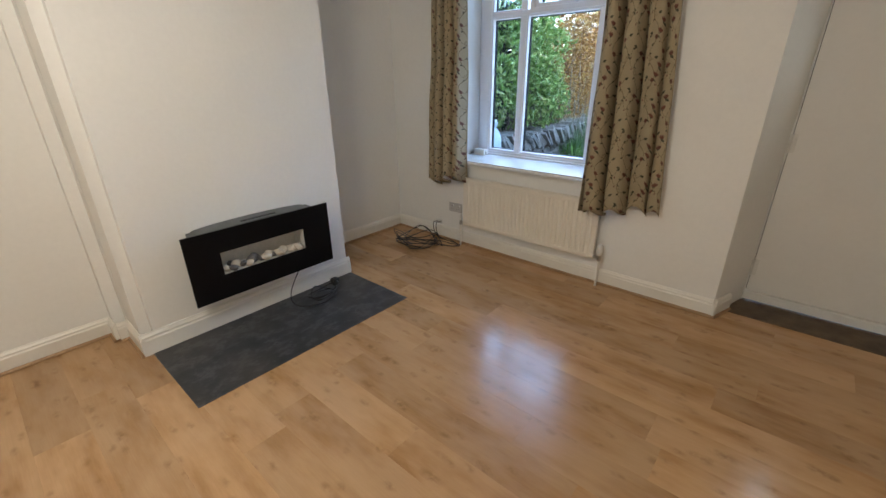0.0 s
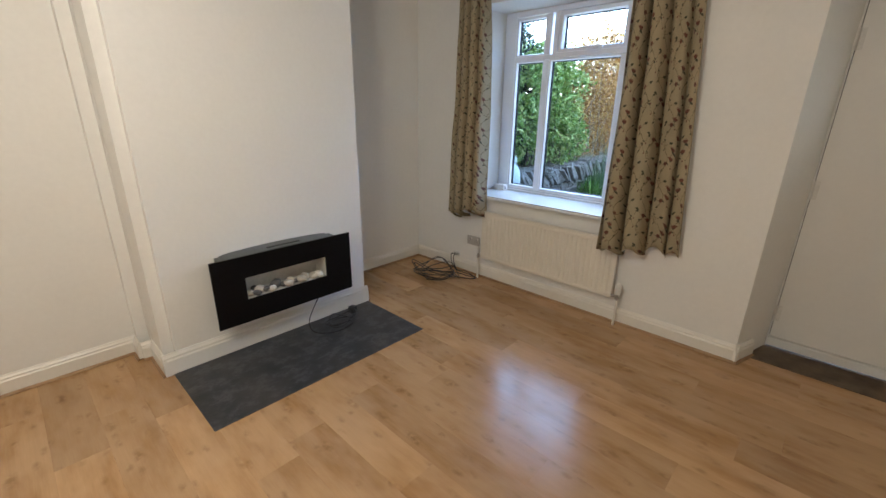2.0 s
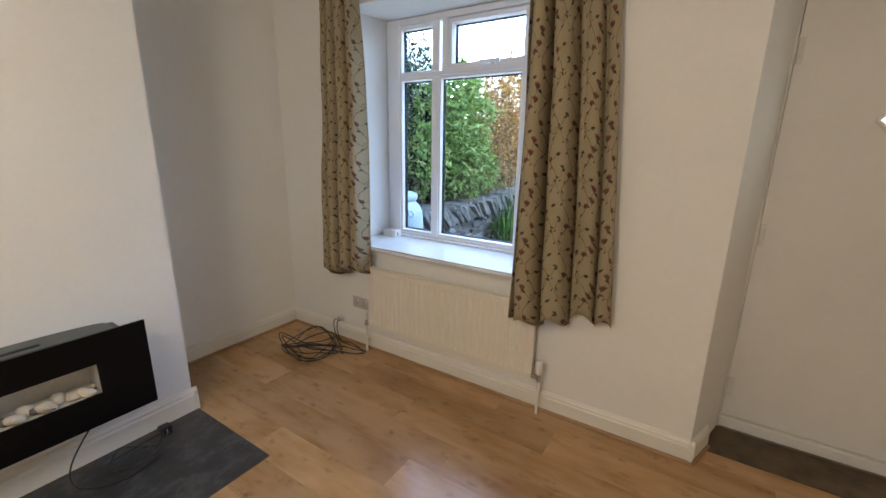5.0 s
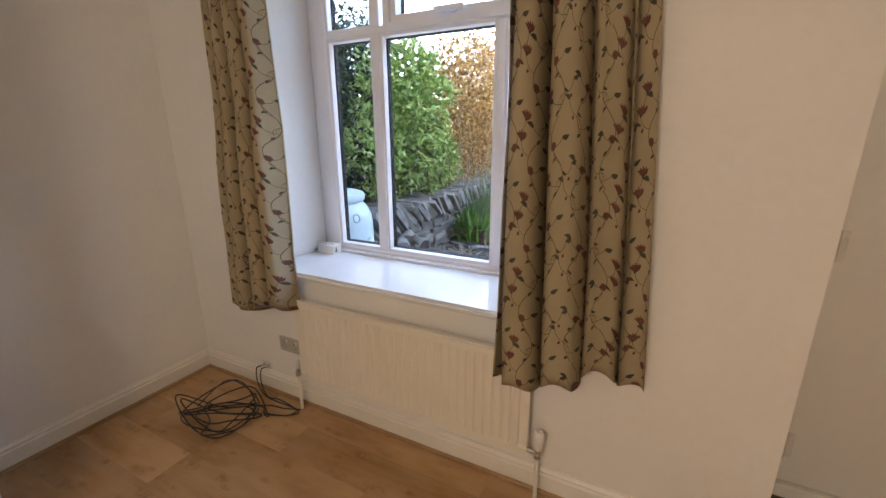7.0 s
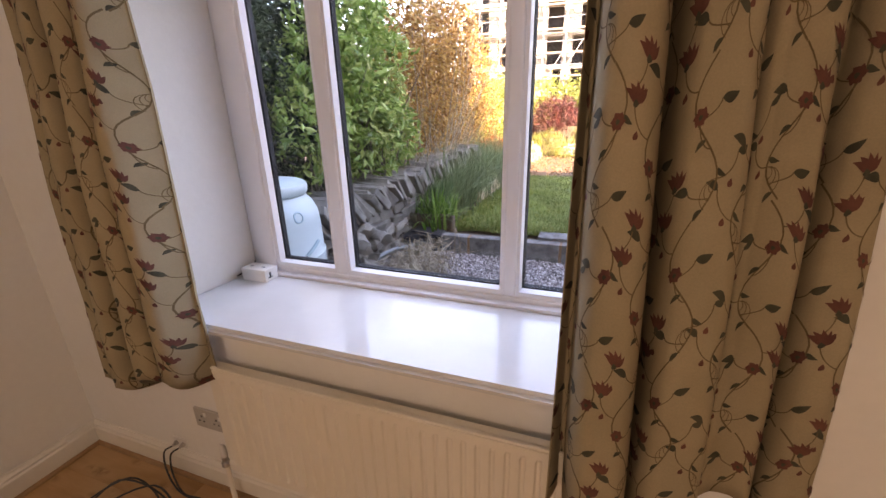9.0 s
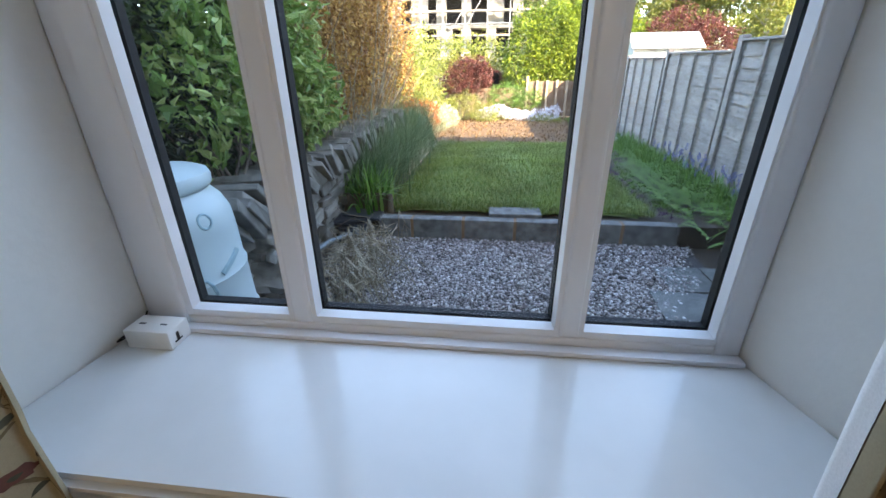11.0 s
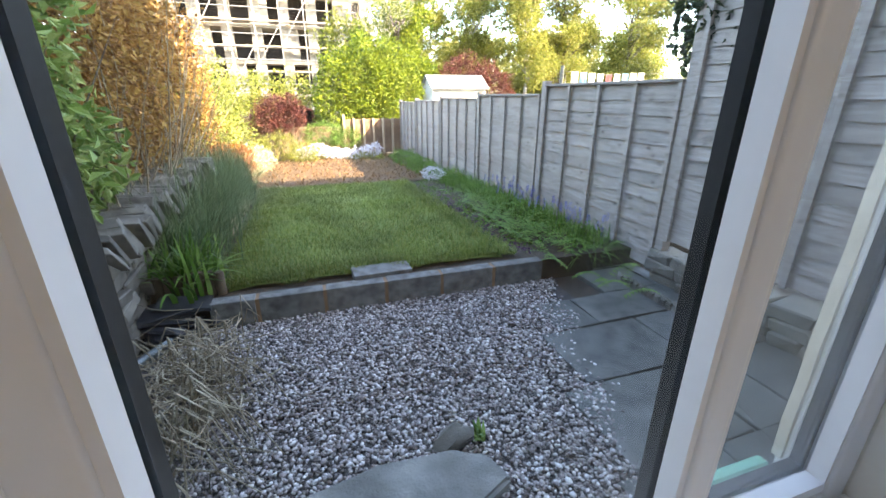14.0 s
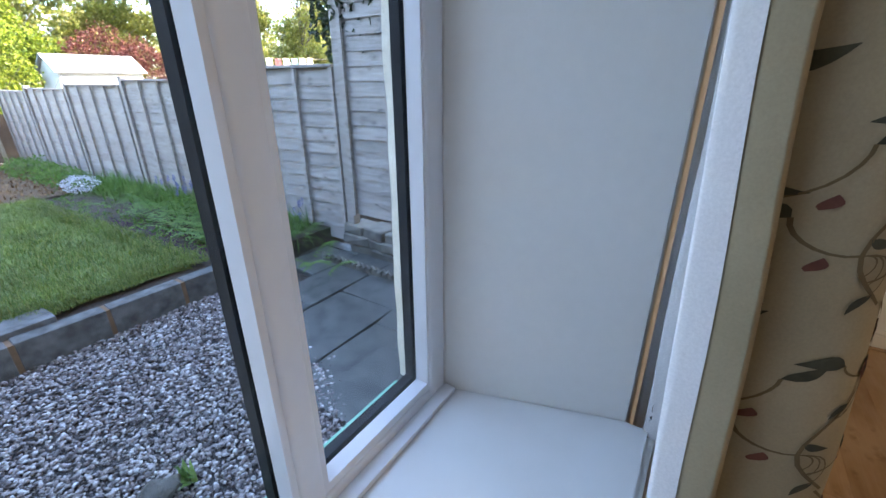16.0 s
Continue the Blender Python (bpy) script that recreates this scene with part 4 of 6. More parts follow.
for x in (-2.545, -0.56):
    bm = sweep(bmesh.new(), [(x, PY, PZP - 0.004), (x, 2.878, PZP - 0.004)], 0.012, 10)
    m = lathe(bmesh.new(), [(0.026, 0), (0.028, 0.004), (0.020, 0.012)], (0, 0, 0), 16)
    m.transform(pose(x, 2.879, PZP - 0.004, 90, 0, 0))
    ppart("bracket", bm, M_POLE)
    ppart("bracket_rose", m, M_POLE)
RINGX = [-2.50 + 0.068 * k for k in range(6)] + [-1.05 + 0.066 * k for k in range(6)]
for x in RINGX:
    c = [(x, PY + 0.022 * math.cos(a), PZP - 0.006 + 0.022 * math.sin(a)) for a in [2 * math.pi * k / 18 for k in range(18)]]
    ppart("curtain_ring", sweep(bmesh.new(), c, 0.0038, 6, closed=True), M_POLE)


class Cloth:
    """A pleated hanging cloth: point(u, v) for u across (0 to 1) and v down (0 at the top)."""

    def __init__(self, xt, xb, ztop, zbot, folds, depth, ph, tuck=0.0):
        self.xt, self.xb, self.zt, self.zb, self.n, self.d, self.ph, self.tuck = xt, xb, ztop, zbot, folds, depth, ph, tuck

    def point(self, u, v):
        f = max(v, 0.0) ** 0.8
        x0 = self.xt[0] + (self.xb[0] - self.xt[0]) * f
        x1 = self.xt[1] + (self.xb[1] - self.xt[1]) * f
        w = 2 * math.pi * self.n * u + self.ph + 0.5 * math.sin(v * 3 + u * 4)
        amp = self.d * (0.50 + 0.50 * f) * (0.88 + 0.22 * math.sin(u * 9 + self.ph))
        x = x0 + (x1 - x0) * u + 0.165 * (x1 - x0) / self.n * math.cos(w) * (0.5 + 0.5 * f) * min(1.0, 12 * u, 12 * (1 - u))
        back = min(max((u - 0.52) / 0.16, 0.0), 1.0) * (1.0 if self.tuck else 0.0)
        low = min(max((v - 0.30) / 0.55, 0.0), 1.0) * (1 - back)
        y = PY - 0.024 - 0.036 * low * low * (3 - 2 * low) + self.tuck * back + amp * (1 - 0.45 * back) * math.sin(w - 0.55 * math.cos(w)) + 0.004 * math.sin(v * 17 + u * 23)
        y = min(y, 2.862 - 0.052 * (low if v < 0.7 else max(low, min((v - 0.7) / 0.12, 1.0) * (1 - back))))
        zb = self.zb[0] + (self.zb[1] - self.zb[0]) * u - 0.036 * math.sin(w) - 0.014 * math.sin(u * 7)
        return Vector((x, y, self.zt + (zb - self.zt) * v))

    def normal(self, u, v):
        e = 0.002
        a = self.point(u + e, v) - self.point(u - e, v)
        b = self.point(u, min(v + e, 1)) - self.point(u, v - e)
        n = a.cross(b).normalized()
        return n


def build_curtain(cloth, width, label, nu=200, nv=46):
    c0 = cloth.point(0.5, 0)
    cur = thing("curtain", label, "curtain", c0, "floral curtains")
    mv = -Vector(c0)
    drop = cloth.zt - (cloth.zb[0] + cloth.zb[1]) / 2
    side = 1 if cloth.normal(0.5, 0.5).y < 0 else -1

    def nrm(u, v):
        return cloth.normal(u, v) * side

    for name, material, off in (("front_cloth", M_CLOTH, 0.0), ("lining", M_LINING, -0.007)):
        V, F = [], []
        for j in range(nv + 1):
            for i in range(nu + 1):
                u, v = i / nu, j / nv
                if off:
                    u, v = 0.012 + u * 0.976, v * 0.992
                V.append(cloth.point(u, v) + Vector((0, -off, 0)) + mv)
        for j in range(nv):
            for i in range(nu):
                a = j * (nu + 1) + i
                F.append((a, a + 1, a + nu + 2, a + nu + 1) if side < 0 else (a, a + nu + 1, a + nu + 2, a + 1))
        if not off:
            # turned hems round the edges give the cloth its thickness
            m = len(V)
            edge = [(i / nu, 1.0) for i in range(nu + 1)]
            for u, v in edge:
                V.append(cloth.point(u, v) + Vector((0, 0.006, 0)) + mv)
            for i in range(nu):
                F.append((nv * (nu + 1) + i, nv * (nu + 1) + i + 1, m + i + 1, m + i))
            for ue in (0, nu):
                m = len(V)
                for j in range(nv + 1):
                    V.append(cloth.point(ue / nu, j / nv) + Vector((0, 0.006, 0)) + mv)
                    V.append(cloth.point(ue / nu + (0.010 if ue == 0 else -0.010), j / nv) + Vector((0, 0.009, 0)) + mv)
                for j in range(nv):
                    F.append((j * (nu + 1) + ue, (j + 1) * (nu + 1) + ue, m + 2 * j + 2, m + 2 * j))
                    F.append((m + 2 * j, m + 2 * j + 2, m + 2 * j + 3, m + 2 * j + 1))
        raw(name, V, F, material, cur, True)
    # printed trailing stems, leaves and flowers, laid a hair above the cloth
    sheets = {"stem_print": ([], [], M_VINE), "leaf_print": ([], [], M_LEAFPRINT), "flower_print": ([], [], M_REDPRINT)}

    def put(key, shape, lift=0.0012):
        V, F, _ = sheets[key]
        m = len(V)
        for s, t in shape:
            u, v = min(max(s / width, 0.0), 1.0), min(max(t / drop, 0.001), 0.999)
            V.append(cloth.point(u, v) + nrm(u, v) * lift + mv)
        k = len(shape) // 2
        for i in range(k - 1):
            F.append((m + i, m + i + 1, m + 2 * k - 2 - i, m + 2 * k - 1 - i))

    def ribbon(pts, w):
        lo, hi = [], []
        for i, (s, t) in enumerate(pts):
            a, b = pts[max(i - 1, 0)], pts[min(i + 1, len(pts) - 1)]
            d = Vector((b[0] - a[0], b[1] - a[1])).normalized()
            lo.append((s - d.y * w, t + d.x * w))
            hi.append((s + d.y * w, t - d.x * w))
        return lo + hi[::-1]

    def blob(s, t, a, length, wide):
        lo, hi = [], []
        for i in range(7):
            f = i / 6
            w = wide * math.sin(math.pi * f ** 0.75) + 0.0003
            x, y = length * f, 0.12 * length * math.sin(math.pi * f)
            for lst, sg in ((lo, 1), (hi, -1)):
                lst.append((s + math.cos(a) * x - math.sin(a) * (y + sg * w), t + math.sin(a) * x + math.cos(a) * (y + sg * w)))
        return lo + hi[::-1]

    # one motif: a winding stem with a fan flower, a rosette, dark leaves and curling tendrils
    random.seed(14)
    ru, rv = 0.108, 0.238
    for iu in range(int(width / ru) + 1):
        for iv in range(int(drop / rv) + 2):
            s0 = ru * (iu + 0.5) + random.uniform(-0.006, 0.006)
            t0 = rv * (iv - 0.5) + 0.06 * (iu % 3)
            sg = 1 if iu % 2 else -1
            stem = [(s0 + sg * 0.030 * math.sin(k / 16 * 2 * math.pi), t0 + rv * k / 16) for k in range(17)]
            put("stem_print", ribbon(stem, 0.0016))
            for k, side2, reach, lift in ((3, 1, 0.034, 0.030), (6, -1, 0.040, 0.016), (9, 1, 0.028, 0.034), (12, -1, 0.034, 0.028), (14, 1, 0.040, 0.010)):
                s, t = stem[k]
                d2 = side2 * sg
                arc = [(s + d2 * reach * math.sin(q / 7 * 1.6), t - lift * (1 - math.cos(q / 7 * 2.1))) for q in range(8)]
                put("stem_print", ribbon(arc, 0.0011))
                e = arc[-1]
                if k == 3:
                    for a in (-2.35, -2.0, -1.57, -1.15, -0.8):
                        put("flower_print", blob(e[0], e[1], a, 0.030, 0.0052), 0.0016)
                    put("leaf_print", blob(e[0], e[1] + 0.006, -1.57, 0.012, 0.005), 0.0020)
                elif k == 9:
                    for a in range(6):
                        put("flower_print", blob(e[0], e[1], a * 1.047, 0.0145, 0.0062), 0.0016)
                    put("leaf_print", blob(e[0] - 0.004, e[1], 0.0, 0.008, 0.004), 0.0020)
                elif k == 12:
                    for q in (1.2, 1.9, 2.6):
                        curl = [(s - d2 * 0.010 * q * math.sin(j * 0.36), t + 0.014 * q * (1 - math.cos(j * 0.36)) * 0.7) for j in range(8)]
                        put("stem_print", ribbon(curl, 0.0007))
                    put("leaf_print", blob(e[0], e[1], (-0.6 if d2 > 0 else 3.7), 0.026, 0.0062))
                else:
                    put("leaf_print", blob(e[0], e[1], (-0.3 if d2 > 0 else 3.4), 0.031, 0.0078))
            for k, a in ((5, 0.7), (8, 2.5), (11, 0.5), (15, 2.3)):
                put("leaf_print", blob(stem[k][0], stem[k][1], a, 0.022, 0.0042))
            for ds, dt in ((0.058, 0.05), (-0.052, 0.19)):
                put("flower_print", blob(s0 + sg * ds, t0 + dt, -1.2, 0.014, 0.0045), 0.0016)
    for key, (V, F, material) in sheets.items():
        tagged(raw(key, V, F, material, cur), kind="stuff")
    # header tape pleats
    for k in range(12):
        bm = bmesh.new()
        p = cloth.point((k + 0.5) / 12, 0.01)
        sweep(bm, [p + mv + Vector((0, 0, 0.012)), p + mv + Vector((0, 0, -0.07))], 0.010, 6, taper=[1.0, 0.4])
        part("pleat", bm, M_CLOTH, cur, "", True)
    return cur


build_curtain(Cloth((-2.475, -2.225), (-2.495, -2.155), 2.372, (0.585, 0.640), 3.6, 0.088, 4.3), 0.95, "short beige floral curtain gathered beside the window", 180)
build_curtain(Cloth((-1.112, -0.760), (-1.104, -0.606), 2.372, (0.588, 0.612), 3.9, 0.098, 0.15, 0.062), 1.15, "wide short beige floral curtain hanging in deep folds", 200)

# ---------- white box with a wire on the sill ----------
sb = thing("junction_box", "small white plastic box with a black wire", "box", (-2.285, 3.185, 0.785))
part("body", cuboid(-0.058, 0.058, -0.034, 0.034, 0.0, 0.050, bevel=0.005, seg=2), M_PLASTIC, sb)
bm = cuboid(0.0582, 0.0592, -0.012, -0.004, 0.014, 0.036)
box(bm, 0.0582, 0.0592, -0.020, 0.004, 0.013, 0.017)
part("latch_slot", bm, M_DARKPRINT, sb)
for x in (-0.03, 0.025):
    part("screw_cover", cuboid(x - 0.008, x + 0.008, -0.005, 0.0, 0.0501, 0.0512), M_FIREBODY, sb)
bm = sweep(bmesh.new(), curve_points([(-0.058, 0.0, 0.022), (-0.085, -0.03, 0.012), (-0.092, -0.01, 0.010), (-0.070, 0.03, 0.025), (-0.062, 0.05, 0.05)], 6), 0.0022, 6)
part("wire", bm, M_CABLE, sb, "thin black wire", True)

# ---------- assumed ceiling fitting for the fill light, mid-room behind the viewer, never seen ---
lamp = thing("assumed_pendant", "assumed, unseen plain white ceiling rose with a short cord", "ceiling lamp", (-1.0, -0.30, CEIL))
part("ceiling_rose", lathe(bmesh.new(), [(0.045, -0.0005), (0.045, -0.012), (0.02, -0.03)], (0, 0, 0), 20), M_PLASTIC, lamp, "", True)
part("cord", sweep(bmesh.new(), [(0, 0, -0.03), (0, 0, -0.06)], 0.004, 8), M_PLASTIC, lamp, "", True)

# ---------- outside: ground ----------


def ground_z(y):
    return 0.18 if y < 6.0 else 0.18 - 0.036 * (min(y, 16) - 6.0)


V, F, ys, xs = [], [], [3.5, 5.74, 5.76, 8, 10, 12, 14, 16, 24, 40, 90, 400], [-400, -60, -12, -3.4, 1.6, 12, 60, 400]
for y in ys:
    for x in xs:
        V.append((x, y, -0.03 if y < 5.75 else ground_z(y) - 0.03))
for j in range(len(ys) - 1):
    for i in range(len(xs) - 1):
        a = j * len(xs) + i
        F.append((a, a + 1, a + len(xs) + 1, a + len(xs)))
m = len(V)
V += [(-400, 3.5, -0.03), (400, 3.5, -0.03), (400, -400, -0.03), (-400, -400, -0.03)]
F.append((m, m + 3, m + 2, m + 1))
tagged(raw("ground", V, F, M_SOIL), "dark garden soil reaching into the distance", "ground", kind="structure")

bm = cuboid(-2.75, 0.10, 3.5, 5.72, -0.03, -0.012)
tagged(part("gravel_bed", bm, M_GRAVELBED), "bed below the loose gravel", "gravel", kind="structure")
ICO_V, ICO_F = [], []
tmp = bmesh.new()
bmesh.ops.create_icosphere(tmp, subdivisions=1, radius=1.0)
tmp.verts.index_update()
ICO_V = np.array([v.co[:] for v in tmp.verts])
ICO_F = np.array([[v.index for v in f.verts] for f in tmp.faces])
tmp.free()


def pebble_field(name, pts, size, material, label):
    n = len(pts)
    s = RNG.uniform(size[0], size[1], n) * RNG.uniform(0.8, 1.2, n)
    sc = np.stack([s * RNG.uniform(0.8, 1.5, n), s * RNG.uniform(0.7, 1.1, n), s * RNG.uniform(0.45, 0.8, n)], 1)
    a = RNG.uniform(0, 6.3, n)
    b = RNG.normal(0, 0.35, n)
    k = len(ICO_V)
    v = ICO_V[None] * sc[:, None] * RNG.uniform(0.82, 1.18, (n, k, 1))
    vx = v[..., 0] * np.cos(b)[:, None] - v[..., 2] * np.sin(b)[:, None]
    vz = v[..., 0] * np.sin(b)[:, None] + v[..., 2] * np.cos(b)[:, None]
    x = vx * np.cos(a)[:, None] - v[..., 1] * np.sin(a)[:, None]
    y = vx * np.sin(a)[:, None] + v[..., 1] * np.cos(a)[:, None]
    V = np.stack([x, y, vz], 2) + pts[:, None]
    F = (np.arange(n)[:, None, None] * k + ICO_F[None]).reshape(-1, 3)
    ob = raw(name, V.reshape(-1, 3).tolist(), F.tolist(), material, None, True)
    return tagged(ob, label, "gravel", kind="stuff")


n = 36000
gx, gy = RNG.uniform(-2.62, 0.16, n), RNG.uniform(3.55, 5.70, n)
edge = -0.52 + (gy - 4.1) * 0.40 + 0.05 * np.sin(gy * 9)
keep = (gx < np.minimum(edge + RNG.normal(0, 0.03, n), 0.12)) & ~((gx < -2.35) & (gy < 5.3) & (RNG.uniform(0, 1, n) < 0.5))
pts = np.stack([gx, gy, RNG.uniform(-0.012, 0.006, n)], 1)[keep]
pebble_field("gravel", pts, (0.0062, 0.0118), M_GRAVEL, "mixed grey and brown rounded gravel")

# flagstone patio
random.seed(3)
patio = thing("patio", "dark damp irregular flagstone paving", "paving", (0.3, 4.6, 0), kind="structure")
yy = 3.52
while yy < 5.95:
    hgt = random.uniform(0.34, 0.58)
    xx = -0.55 + (yy - 4.1) * 0.30
    while xx < 0.98:
        w = random.uniform(0.32, 0.75)
        x1, y1 = min(xx + w, 1.0), min(yy + hgt, 5.98)
        if not (y1 > 5.68 and xx < 0.06):
            bm = bmesh.new()
            j = lambda: random.uniform(-0.012, 0.012)
            q = [(xx + 0.007 + j(), yy + 0.007 + j()), ((xx + x1) / 2 + 2 * j(), yy + 0.007 + j()), (x1 - 0.007 + j(), yy + 0.007 + j()), (x1 - 0.007 + j(), (yy + y1) / 2 + j()), (x1 - 0.007 + j(), y1 - 0.007 + j()), ((xx + x1) / 2 + 2 * j(), y1 - 0.007 + j()), (xx + 0.007 + j(), y1 - 0.007 + j()), (xx + 0.007 + j(), (yy + y1) / 2 + j())]
            prism(bm, q, -0.03, 0.006 + random.uniform(-0.004, 0.004))
            bmesh.ops.bevel(bm, geom=[e for e in bm.edges if all(v.co.z > 0 for v in e.verts)], offset=0.006, segments=1, affect="EDGES")
            bm.transform(Matrix.Translation(-patio.location))
            part("flagstone", bm, M_FLAG, patio)
        xx += w
    yy += hgt

# concrete block kerb
kerb = thing("kerb", "low wall of grey concrete blocks edging the lawn", "kerb", (-1.2, 5.75, 0), kind="structure")
JX = [-2.46, -2.16, -1.72, -1.285, -0.855, -0.42, 0.03]
for k, (a, b) in enumerate(zip(JX, JX[1:])):
    bm = bmesh.new()
    rough_box(bm, ((a + b) / 2 + 1.2, 0, 0.07), (b - a - 0.020, 0.10, 0.205), (0, random.uniform(-0.6, 0.6), 0), 0.012, 0.05)
    part("block", bm, M_BLOCK, kerb)
bm = bmesh.new()
for a in JX[1:-1]:
    box(bm, a + 1.2 - 0.013, a + 1.2 + 0.013, -0.0475, 0.0475, -0.03, 0.168)
part("mortar", bm, M_MORTAR, kerb)
bm = bmesh.new()
rough_box(bm, (-1.285, 5.89, 0.155), (0.44, 0.19, 0.10), (0, 0, 1.5), 0.01, 0.04)
tagged(part("step_block", bm, M_BLOCK), "single concrete block set flat in the lawn edge", "block")

# lawn
V, F = [], []
ly = np.linspace(5.93, 10.15, 30)
for y in ly:
    for k in range(13):
        x0, x1 = -2.36 - 0.03 * (y - 5.8), -0.16 - 0.012 * (y - 5.8) + 0.04 * math.sin(y * 3)
        V.append((x0 + (x1 - x0) * k / 12, y, ground_z(y) - 0.006 + 0.012 * noise.noise((k * 0.4, y, 0)) - (0.03 if k in (0, 12) else 0)))
for j in range(29):
    for i in range(12):
        a = j * 13 + i
        F.append((a, a + 1, a + 14, a + 13))
lawn = tagged(raw("lawn", V, F, M_TURF, None, True), "green mown lawn with rougher edges", "lawn", kind="structure")
n = 62000
bx = RNG.uniform(0, 1, n)
by = 5.92 + 0.05 * np.sin(bx * 23) * np.sin(bx * 9) + 4.2 * RNG.uniform(0, 1, n) ** 1.25
rx = -2.36 - 0.03 * (by - 5.8) + bx * (2.2 + 0.018 * (by - 5.8))
rz = 0.18 - 0.036 * np.maximum(by - 6, 0) - 0.008
clump = 0.5 + 0.5 * np.sin(rx * 5 + 2 * np.sin(by * 3)) * np.sin(by * 4.3 + rx)
ok = RNG.uniform(0, 1, n) < 0.45 + 0.55 * clump
roots = np.stack([rx, by, rz], 1)[ok]
tagged(blades("lawn_grass", roots, (0.025, 0.075), (0.004, 0.008), 1.4, L_GRASS, None, 0.5, 2), "short green grass blades", "grass", kind="stuff")
n = 9000
ex = np.concatenate([RNG.uniform(-2.45, -2.2, n // 3), RNG.uniform(-0.30, -0.10, n // 3), RNG.uniform(-2.3, -0.2, n // 3)])
ey = np.concatenate([RNG.uniform(5.9, 10, 2 * (n // 3)), RNG.uniform(5.95, 6.2, n // 3)])
roots = np.stack([ex, ey, 0.172 - 0.036 * np.maximum(ey - 6, 0)], 1)
tagged(blades("edge_grass", roots, (0.05, 0.13), (0.004, 0.008), 1.4, L_GRASS, None, 0.6, 3), "long ragged grass along the lawn's edges", "grass", kind="stuff")

# leaf-strewn soil bed beyond the lawn
V, F = [], []
for y in np.linspace(10.1, 15.1, 14):
    for x in np.linspace(-3.1, 0.75, 10):
        V.append((x, y, ground_z(y) - 0.002 + 0.02 * noise.noise((x * 2, y * 2, 0))))
for j in range(13):
    for i in range(9):
        a = j * 10 + i
        F.append((a, a + 1, a + 11, a + 10))
tagged(raw("flower_bed", V, F, M_LITTER, None, True), "bare soil bed strewn with reddish leaf litter", "flower bed", kind="structure")
n = 3500
pts = np.stack([RNG.uniform(-3.0, 0.6, n), RNG.uniform(10.1, 15, n), np.zeros(n)], 1)
pts[:, 2] = 0.18 - 0.036 * (pts[:, 1] - 6) + 0.012
tagged(blades("leaf_litter", pts, (0.03, 0.07), (0.02, 0.045), 1.8, leafy("dead_leaf", (0.12, 0.06, 0.025), (0.21, 0.11, 0.048), (0.36, 0.23, 0.11), 0.8, 0.2), None, 0.7, 2), "dry reddish fallen leaves", "leaves", kind="stuff")

# ---------- the house's unseen outer walls and roof, sized to shade the garden ---
house = thing("house", "stone terraced house seen only by its shade", "house", (0, 3.4, 0), kind="structure")
bm = bmesh.new()
box(bm, -14, 1.4, 3.26, 3.347, CEIL + 0.21, 5.2)
box(bm, 1.4, 14, 3.26, 3.347, CEIL + 0.21, 7.0)
box(bm, -14, -3.41, 3.26, 3.347, 0, CEIL + 0.2)
box(bm, 1.76, 14, 3.26, 3.347, 0, CEIL + 0.2)
bm.transform(Matrix.Translation((0, -3.4, 0)))
part("wall", bm, M_STONEWALL, house)
# eave heights assumed: the step lets sun reach the left hedge, not the lawn
for x0, x1, eave in ((-14.2, 1.4, 5.2), (1.402, 14.2, 7.0)):
    bm = bmesh.new()
    prism(bm, [(x0, -4.5), (x1, -4.5), (x1, 3.72), (x0, 3.72)], eave, eave + 0.08)
    for v in bm.verts:
        v.co.z += (3.72 - v.co.y) * 0.10
    bm.transform(Matrix.Translation((0, -3.4, 0)))
    part("roof", bm, M_ROOF, house)

# ---------- garden fence ----------
fence = thing("fence", "weathered grey overlap panel fence with wooden posts", "fence", (0.98, 9, 0))
fo2 = Matrix.Translation(-fence.location)
POSTS = [3.52, 5.45, 7.43, 9.35, 11.28, 13.2, 14.95]
TOPS = [2.75, 1.54, 1.44, 1.38, 1.32, 1.27]
BOTS = [0.35, 0.06, 0.06, -0.02, -0.10, -0.22]


def fq(name, bm, material, label=""):
    bm.transform(fo2)
    return part(name, bm, material, fence, label)


for k, y in enumerate(POSTS):
    top = max(TOPS[k - 1] if k else 0, TOPS[k] if k < 6 else 0) + (0.06 if k != 1 else 0.05)
    w = 0.040
    fq("post", cuboid(0.985 - w, 0.985 + w, y - w, y + w, -0.05 if k < 2 else -0.45, top, bevel=0.004), M_FENCE)
